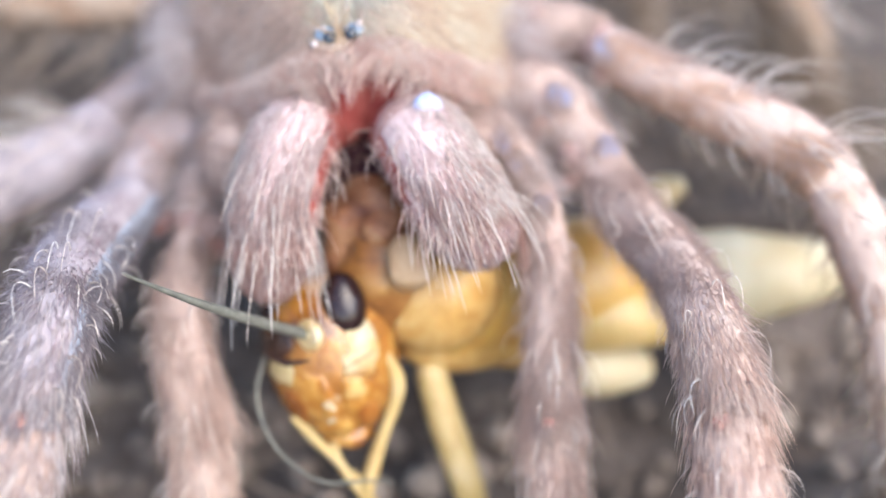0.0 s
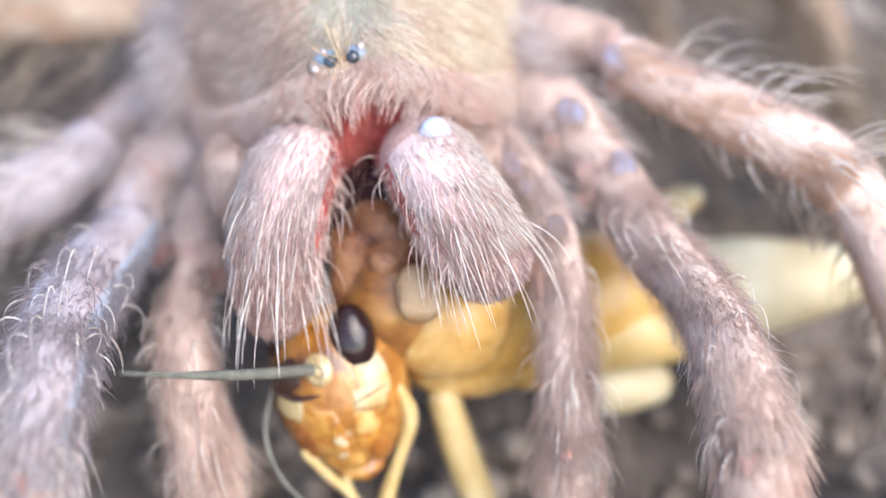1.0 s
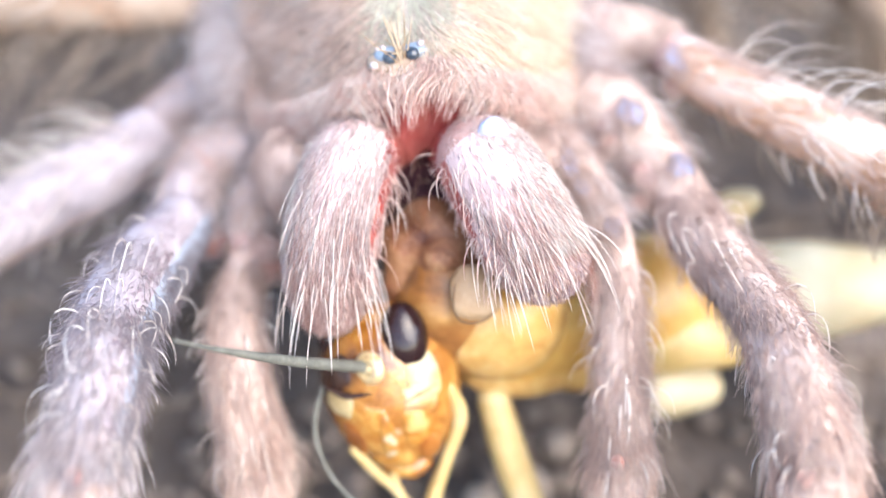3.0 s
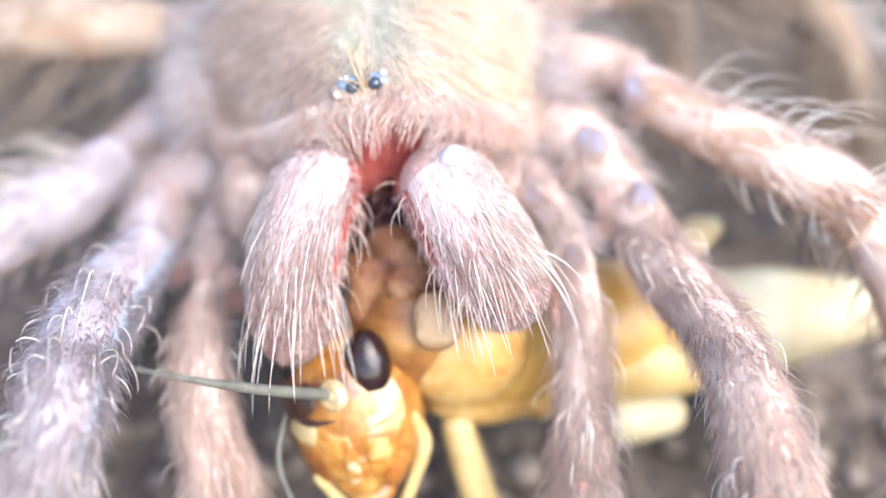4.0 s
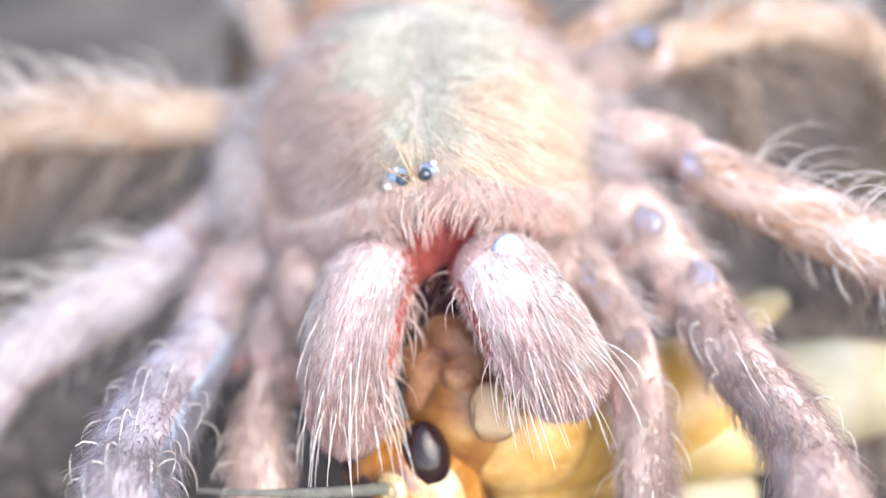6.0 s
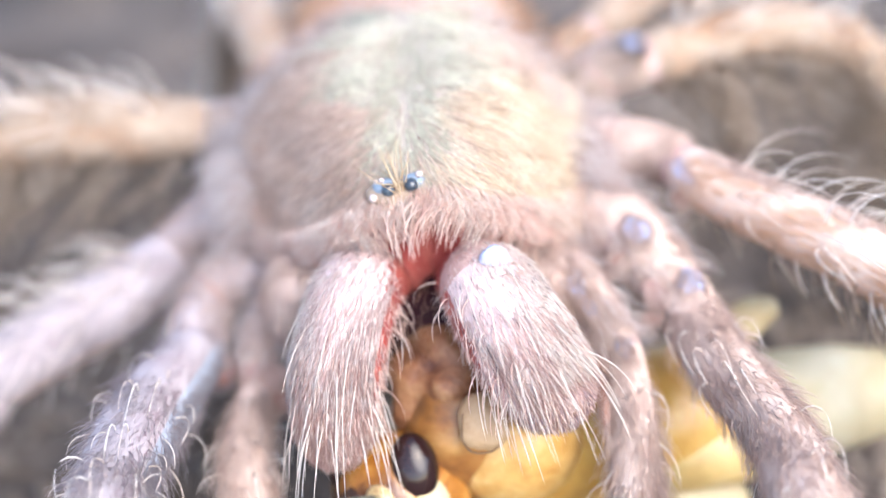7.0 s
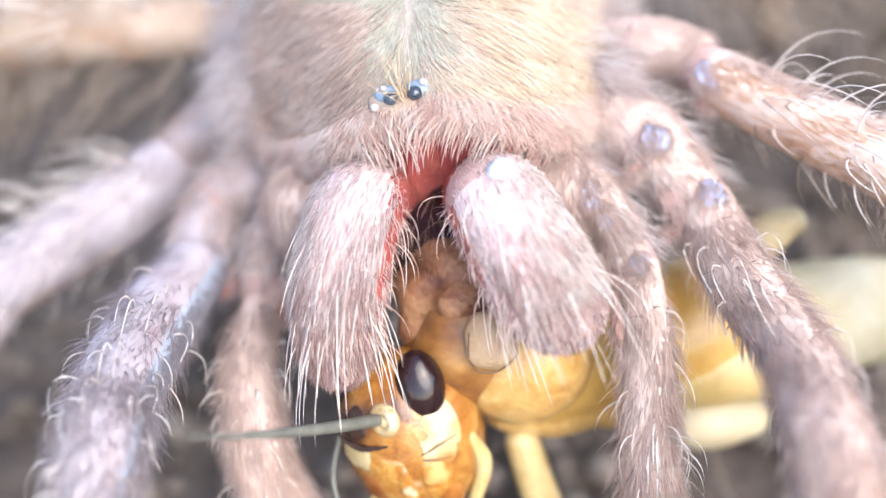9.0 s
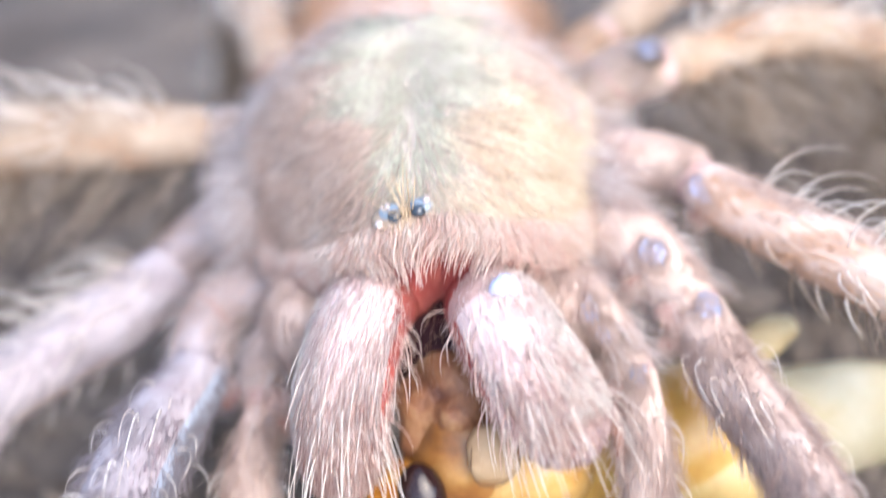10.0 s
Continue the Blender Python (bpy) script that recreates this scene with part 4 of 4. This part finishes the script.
make_leg("leg", [(0.2, 7.8, 2.1), (0.5, 7.85, 2.4), (0.72, 7.8, 2.5)], [0.22, 0.2, 0.18],
         [(0.85, 7.85, 2.52), (1.23, 8.08, 2.53), (1.7, 8.4, 2.45), (2.3, 8.7, 2.2)], [0.19, 0.21, 0.21, 0.19],
         to_ground((2.4, 8.75, 2.1), (3.6, 9.2, -0.5), 0.18), "third leg with rusty underside", "tan_fur", "rust_fur", 40, 30,
         [((0.9, 7.74, 2.44), (0.08, 0.06, 0.09), (20, 0, 30), "red"), ((0.7, 7.72, 2.68), (0.07, 0.07, 0.06), (20, 0, 30), "blue")], 50, 0.6, (70, 190), droop=130)
make_leg("leg", [(-1.7, 7.7, 2.0), (-1.95, 7.65, 2.15), (-2.15, 7.6, 2.2)], [0.22, 0.2, 0.18],
         [(-2.25, 7.58, 2.22), (-3.0, 7.51, 2.29), (-3.6, 7.5, 2.25), (-4.1, 7.4, 2.0)], [0.2, 0.25, 0.25, 0.2],
         to_ground((-4.2, 7.35, 1.9), (-5.3, 7.0, -0.5), 0.2), "third leg with tan fur", "tan_fur", "rust_fur", 40, 30,
         (), 45, 0.6, (10, 150), droop=90)
make_leg("leg", [(0.0, 8.2, 2.0), (0.25, 8.45, 2.2), (0.4, 8.6, 2.3)], [0.22, 0.2, 0.18],
         [(0.5, 8.7, 2.32), (0.9, 9.4, 2.4), (1.2, 10.2, 2.2)], [0.19, 0.21, 0.19],
         to_ground((1.25, 10.4, 2.1), (2.2, 12.0, -0.5), 0.18), "hind leg with rusty fur", "rust_fur", "rust_fur", 30, 20, (), 30, 0.3)
make_leg("leg", [(-1.6, 8.2, 1.9), (-1.8, 8.4, 2.05), (-1.95, 8.6, 2.1)], [0.22, 0.2, 0.18],
         [(-2.0, 8.7, 2.12), (-2.3, 9.5, 2.2), (-2.6, 10.3, 2.0)], [0.19, 0.21, 0.19],
         to_ground((-2.65, 10.4, 1.9), (-3.6, 12.0, -0.5), 0.18), "hind leg with rusty fur", "rust_fur", "rust_fur", 30, 20, (), 30, 0.3)

# ---- the cricket held as prey ----
cricket = thing("cricket", (0.4, 5.9, FLOOR), "orange and straw-yellow cricket held in the spider's jaws", "cricket")
HINGE = (-0.80, 5.07, 1.25)


def marked(name, base, marks, rough=0.2, coat=0.8):
    """Chitin with markings, natural or painted light and shade: (place in the plan, reach, colour) over a mottled
    ground colour, in the cricket's own space.
    """
    m = material(name, base, 700, rough, 0.4, coat=coat, sss=0.12, distortion=1.2)
    nt = m.node_tree
    nodes, link = nt.nodes, nt.links.new
    bsdf = nodes["Principled BSDF"]
    colour = bsdf.inputs["Base Color"].links[0].from_socket
    co = nodes.new("ShaderNodeTexCoord")
    wob = nodes.new("ShaderNodeTexNoise")
    wob.inputs["Scale"].default_value, wob.inputs["Detail"].default_value = 1100, 3
    link(co.outputs["Object"], wob.inputs["Vector"])
    scale = nodes.new("ShaderNodeVectorMath")
    scale.operation = "MULTIPLY_ADD"
    link(wob.outputs["Color"], scale.inputs[0])
    scale.inputs[1].default_value = (0.0012,) * 3
    link(co.outputs["Object"], scale.inputs[2])
    origin = plan_of(cricket)
    for place, reach, tint in marks:
        far = nodes.new("ShaderNodeVectorMath")
        far.operation = "DISTANCE"
        link(scale.outputs[0], far.inputs[0])
        far.inputs[1].default_value = tuple((np.array(place) - origin) * S + 0.0006)
        fade = nodes.new("ShaderNodeMapRange")
        fade.interpolation_type = "SMOOTHSTEP"
        fade.inputs["From Min"].default_value, fade.inputs["From Max"].default_value = reach * S * 1.25, reach * S * 0.25
        link(far.outputs["Value"], fade.inputs["Value"])
        mix = nodes.new("ShaderNodeMix")
        mix.data_type = "RGBA"
        link(fade.outputs[0], mix.inputs[0])
        link(colour, mix.inputs[6])
        mix.inputs[7].default_value = (*tint, 1)
        colour = mix.outputs[2]
    link(colour, bsdf.inputs["Base Color"])
    return m


CREAM, AMBER, BROWN, YELLOW = (0.58, 0.49, 0.32), (0.38, 0.18, 0.04), (0.12, 0.045, 0.018), (0.52, 0.36, 0.13)


def plate(ball, target, wide, high, lift, turn=0.0, square=1.0, seg=28, rings=7):
    """A raised plate that follows the skin of a ball, towards a target, sunk at its rim."""
    local = lambda p: (np.array(p) - ball.centre) @ ball.m
    d = unit(local(target) / ball.radii)
    e1 = unit(np.cross(np.array([0.0, 0.0, 1.0]), d))
    e2 = np.cross(d, e1)
    c, s = math.cos(radians(turn)), math.sin(radians(turn))
    e1, e2 = c * e1 + s * e2, c * e2 - s * e1
    ph = np.arange(seg) / seg * 2 * np.pi
    v = [d * (1 + lift)]
    cx, sx = np.sign(np.cos(ph)) * abs(np.cos(ph)) ** square, np.sign(np.sin(ph)) * abs(np.sin(ph)) ** square
    ragged = 1 + 0.22 * np.array([noise.noise(Vector((2.2 * a, 2.2 * b, wide * 40))) for a, b in zip(cx, sx)])[:, None]
    for k in range(1, rings + 1):
        q = k / rings
        ways = unit(d + q * ragged * (wide * cx[:, None] * e1 + high * sx[:, None] * e2))
        v += list(ways * (1 + lift * (1 - q**4) - 0.02 * (k == rings)))
    v = (np.array(v) * ball.radii) @ ball.m.T + ball.centre
    tris = [[0, 1 + b, 1 + (b + 1) % seg] for b in range(seg)]
    quads = [[1 + k * seg + b, 1 + (k + 1) * seg + b, 1 + (k + 1) * seg + (b + 1) % seg, 1 + k * seg + (b + 1) % seg] for k in range(rings - 1) for b in range(seg)]
    return v, np.array(tris), np.array(quads)


def make_cricket_head():
    ball = Ball((-0.71, 5.29, 0.92), (0.4, 0.36, 0.52), (-14, -14, 0), 40, 28, 0.05)
    dots = random.Random(5)
    flecks = [((-0.72 + 0.36 * math.sin(a), 5.3 - 0.34 * math.cos(a), 0.92 + b), dots.uniform(0.03, 0.06), dots.choice((CREAM, BROWN, YELLOW, AMBER))) for a, b in ((dots.uniform(-1.1, 1.1), dots.uniform(-0.4, 0.1)) for _ in range(16))]
    # The dark marks on the left paint the jaw's shadow on the head.
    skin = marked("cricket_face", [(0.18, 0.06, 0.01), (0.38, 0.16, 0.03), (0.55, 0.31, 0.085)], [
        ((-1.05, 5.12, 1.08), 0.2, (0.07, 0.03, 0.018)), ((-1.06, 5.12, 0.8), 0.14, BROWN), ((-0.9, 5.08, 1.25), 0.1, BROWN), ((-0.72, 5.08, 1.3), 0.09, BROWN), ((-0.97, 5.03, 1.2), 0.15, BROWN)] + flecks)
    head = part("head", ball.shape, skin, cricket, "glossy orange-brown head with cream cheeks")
    part("compound_eye", Ball((-0.61, 5.225, 1.335), (0.132, 0.105, 0.2), (-30, -4, 12), 28, 18, 0.01).shape, M["black_eye"], head, "glossy black oval eye")
    part("compound_eye", Ball((-1.02, 5.34, 1.24), (0.09, 0.11, 0.15), (-25, -10, -20)).shape, M["black_eye"], head, "glossy black oval eye")
    pale = marked("cricket_cheek", [(0.36, 0.22, 0.07), (0.5, 0.38, 0.18), (0.6, 0.52, 0.33)], [((-0.5, 5.0, 0.99), 0.12, AMBER), ((-0.46, 5.1, 1.25), 0.1, (0.52, 0.46, 0.32)), ((-0.36, 5.15, 1.12), 0.08, YELLOW)], 0.35, 0.25)
    part("cheek", plate(ball, (-0.475, 5.12, 1.2), 0.32, 0.34, 0.02, 25, 0.9), pale, head, "cream cheek below the eye")
    part("cheek_plate", plate(ball, (-0.5, 5.02, 1.07), 0.27, 0.2, 0.024, -8, 0.8), pale, head, "cream plate under the cheek")
    for a, b in (((-0.62, 4.975, 1.06), (-0.42, 5.07, 1.14)), ((-0.62, 4.97, 1.04), (-0.45, 5.02, 1.02))):
        mid = [(p + q) / 2 + d for p, q, d in zip(a, b, (0, -0.022, 0.015))]
        part("cheek_fold", Tube([a, mid, b], [0.003, 0.0045, 0.002], 8, 6).shape, M["suture"], head, "thin brown fold across the cheek")
    part("antenna_socket", joined(ring((-0.785, 5.06, 1.25), (-0.5, -0.8, 0.3), 0.06, 0.036), Ball((-0.775, 5.08, 1.245), (0.06, 0.06, 0.06)).shape), M["cream"], head, "pale ring at the foot of the antenna")
    part("brow_plate", plate(ball, (-0.965, 5.02, 1.0), 0.3, 0.15, 0.03, -6, 0.7), pale, head, "cream brow plate")
    # Dark plate deepens the jaw's shadow on this side of the head.
    part("temple", plate(ball, (-1.0, 5.08, 1.2), 0.24, 0.2, 0.02, 20, 0.8), M["groove"], head, "side of the head behind the antenna, dark brown with the jaw's shade")
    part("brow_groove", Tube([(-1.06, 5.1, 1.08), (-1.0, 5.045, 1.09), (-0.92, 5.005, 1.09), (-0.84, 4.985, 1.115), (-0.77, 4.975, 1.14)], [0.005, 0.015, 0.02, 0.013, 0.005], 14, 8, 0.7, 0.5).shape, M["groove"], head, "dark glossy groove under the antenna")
    # The small cream marks paint gloss highlights on the face.
    face = marked("cricket_mask", [(0.2, 0.065, 0.01), (0.42, 0.18, 0.03), (0.6, 0.36, 0.1)], [((-0.525, 4.95, 0.96), 0.07, (0.56, 0.4, 0.15)), ((-0.68, 4.9, 0.86), 0.045, CREAM), ((-0.68, 4.9, 0.72), 0.04, CREAM), ((-0.53, 4.93, 0.74), 0.03, CREAM), ((-0.86, 4.92, 0.8), 0.1, AMBER), ((-0.62, 4.88, 0.62), 0.06, BROWN)])
    part("face_plate", plate(ball, (-0.52, 4.97, 0.9), 0.26, 0.34, 0.035, 8, 0.85), face, head, "amber face plate with gloss spots painted in")
    part("forehead", plate(ball, (-0.79, 4.95, 0.95), 0.32, 0.22, 0.022, -14, 0.7), face, head, "amber forehead plate")
    part("nose_ridge", plate(ball, (-0.68, 4.92, 0.84), 0.12, 0.36, 0.05, -6, 0.8), face, head, "raised orange ridge down the face")
    part("labrum", plate(ball, (-0.66, 4.96, 0.62), 0.34, 0.24, 0.05, 5, 0.7), face, head, "orange upper lip")
    part("mandible", plate(ball, (-0.88, 4.97, 0.78), 0.22, 0.34, 0.04, -35, 0.8), M["orange"], head, "glossy orange jaw")
    part("mandible", plate(ball, (-0.46, 5.0, 0.72), 0.2, 0.34, 0.06, 20, 0.9), M["orange"], head, "glossy orange jaw")
    part("lower_lip", Ball((-0.62, 5.09, 0.5), (0.16, 0.11, 0.09), lumps=0.15).shape, face, head, "amber lower lip")
    palp = [(-0.36, 5.16, 1.03), (-0.3, 5.14, 0.82), (-0.37, 5.05, 0.58), (-0.45, 4.93, 0.35), (-0.48, 4.84, 0.2), (-0.5, 4.8, 0.02)]
    part("maxillary_palp", Tube(palp, [0.03, 0.046, 0.036, 0.05, 0.04, 0.036], 14, 8, lumps=0.3).shape, M["straw"], head, "straw-yellow jointed mouth feeler")
    part("maxillary_palp", Tube([(-0.9, 4.98, 0.7), (-0.78, 4.96, 0.54), (-0.66, 4.94, 0.4), (-0.52, 4.86, 0.24), (-0.4, 4.82, 0.12)], [0.024, 0.03, 0.026, 0.036, 0.03], 14, 8, lumps=0.3).shape, M["straw"], head, "straw-yellow jointed mouth feeler")
    part("labial_palp", Tube([(-0.68, 4.98, 0.5), (-0.62, 4.92, 0.36), (-0.5, 4.9, 0.28)], [0.02, 0.024, 0.02], 12, 8).shape, M["straw"], head)
    part("far_antenna", Tube([(-1.06, 5.2, 1.05), (-1.11, 5.0, 0.86), (-1.03, 4.84, 0.68), (-0.87, 4.72, 0.56), (-0.68, 4.66, 0.5), (-0.48, 4.68, 0.5), (-0.3, 4.72, 0.46)], [0.013, 0.013, 0.012, 0.011, 0.01, 0.008, 0.005], 10, 8).shape, M["antenna"], head, "second dark antenna curled under the head")


def make_cricket_body():
    shield = Ball((-0.1, 5.68, 1.16), (0.42, 0.4, 0.42), (0, 15, 30), 32, 22, 0.06)
    coat = marked("cricket_shield", [(0.36, 0.18, 0.04), (0.52, 0.31, 0.095), (0.63, 0.45, 0.2)], [((-0.3, 5.35, 1.45), 0.18, AMBER), ((-0.3, 5.48, 1.45), 0.12, YELLOW)], 0.35, 0.2)
    ob = part("pronotum", shield.shape, coat, cricket, "amber mottled neck shield")
    part("side_lobe", Ball((-0.22, 5.31, 1.6), (0.14, 0.06, 0.15), (-35, 5, 8), 28, 18, 0.1, 0.75).shape, M["flap"], ob, "pale tan lobe of the neck shield")
    part("lobe_edge", Tube([(-0.33, 5.27, 1.68), (-0.335, 5.22, 1.56), (-0.29, 5.2, 1.48), (-0.19, 5.2, 1.48), (-0.12, 5.22, 1.53)], [0.003, 0.005, 0.006, 0.005, 0.002], 8, 6).shape, M["suture"], ob, "dark edge of the lobe")
    part("neck", Ball((-0.4, 5.53, 1.3), (0.29, 0.26, 0.36), (0, 0, 0), lumps=0.12).shape, M["neck"], cricket, "orange neck skin")
    part("chewed_tissue", Ball((-0.42, 5.72, 1.5), (0.36, 0.3, 0.38), (-20, 8, 0), 44, 30, 0.25).shape, M["tissue"], cricket, "moist orange tissue between the jaws")
    part("thorax", Tube([(-0.1, 5.75, 0.95), (0.35, 5.98, 0.95), (0.8, 6.15, 0.92), (1.15, 6.3, 0.85)], [0.38, 0.4, 0.4, 0.36], 26, 8, lumps=0.06).shape, M["amber"], cricket, "amber thorax and folded wings")
    ab = [(1.0, 6.25, 0.78), (1.5, 6.42, 0.68), (2.0, 6.6, 0.63), (2.45, 6.7, 0.62), (2.82, 6.75, 0.65)]
    part("abdomen", Tube(ab, [0.36, 0.37, 0.33, 0.25, 0.14], 26, 9, lumps=0.04, ridges=0.025, ridge_step=6).shape, M["ivory"], cricket, "pale cream ringed abdomen")
    part("hind_femur", Tube([(0.5, 5.95, 0.76), (0.9, 6.0, 0.76), (1.35, 6.04, 0.7)], [0.25, 0.28, 0.2], 20, 8).shape, M["straw"], cricket, "thick straw-yellow thigh")
    part("hind_femur", Tube([(0.72, 5.9, 0.36), (0.98, 5.95, 0.32), (1.25, 6.02, 0.28)], [0.15, 0.19, 0.14], 18, 8).shape, M["ivory"], cricket, "pale cream thigh")
    part("hind_knee", Tube([(1.0, 6.3, 1.0), (1.2, 6.43, 1.24), (1.36, 6.5, 1.37), (1.46, 6.52, 1.42)], [0.1, 0.12, 0.12, 0.08], 18, 8, lumps=0.2).shape, M["ivory"], cricket, "pale cream knee raised over the abdomen")
    part("hip", Tube([(-0.2, 5.56, 0.86), (0.02, 5.63, 0.78), (0.22, 5.74, 0.74)], [0.17, 0.2, 0.2], 20, 8, 1.0, 0.08).shape, coat, cricket, "amber hip of the foreleg")
    part("hip", Tube([(0.2, 5.73, 0.75), (0.42, 5.8, 0.7), (0.64, 5.88, 0.68)], [0.18, 0.21, 0.2], 20, 8, 1.0, 0.08).shape, coat, cricket, "amber hip of the middle leg")
    leg = part("foreleg", Tube([(-0.12, 5.45, 0.68), (-0.02, 5.3, 0.4), (0.1, 5.15, 0.1), (0.17, 5.1, -0.15)], [0.1, 0.11, 0.105, 0.09], 18, 8).shape, M["straw"], cricket, "straw-yellow foreleg")
    part("shin", Tube([(0.17, 5.1, -0.15), (0.19, 5.05, -0.4), (0.14, 4.95, -0.56)], [0.07, 0.05, 0.03], 14, 6).shape, M["straw"], leg)


def make_antenna():
    """The foot of the antenna sits at the part's own origin; it points to -x."""
    k = np.linspace(0, 1, 9)
    pts = [(HINGE[0] - 1.3 * a, HINGE[1] - 0.02 * a, HINGE[2] - 0.1 * a * (1 - a)) for a in k]
    t = Tube(pts, [0.03, 0.03, 0.029, 0.027, 0.024, 0.02, 0.015, 0.01, 0.005], 12, 14, lumps=0, ridges=0.14, ridge_step=2)
    return part("antenna", t.shape, M["antenna"], cricket, "grey ringed thread-like antenna", pivot=HINGE)


make_cricket_head()
make_cricket_body()
antenna = make_antenna()

SWING = [(0.0, 40.6, 39.1), (0.5, 35.4, 41.7), (1.0, 32.6, 46.2), (1.5, 35.5, 42.6), (2.0, 37.0, 40.5), (3.5, 36.7, 41.3), (4.5, 37.2, 41.1), (5.5, 36.0, 45.4), (7.0, 36.1, 46.9), (7.5, 37.2, 48.0), (8.0, 38.0, 50.4), (9.0, 37.2, 51.7), (10.0, 37.7, 49.7)]


def motions():
    foot = (np.array(HINGE) - plan_of(cricket)) * S
    walk(antenna, [(t, pose(*foot, 0, up, turn)) for t, up, turn in SWING])


motions()
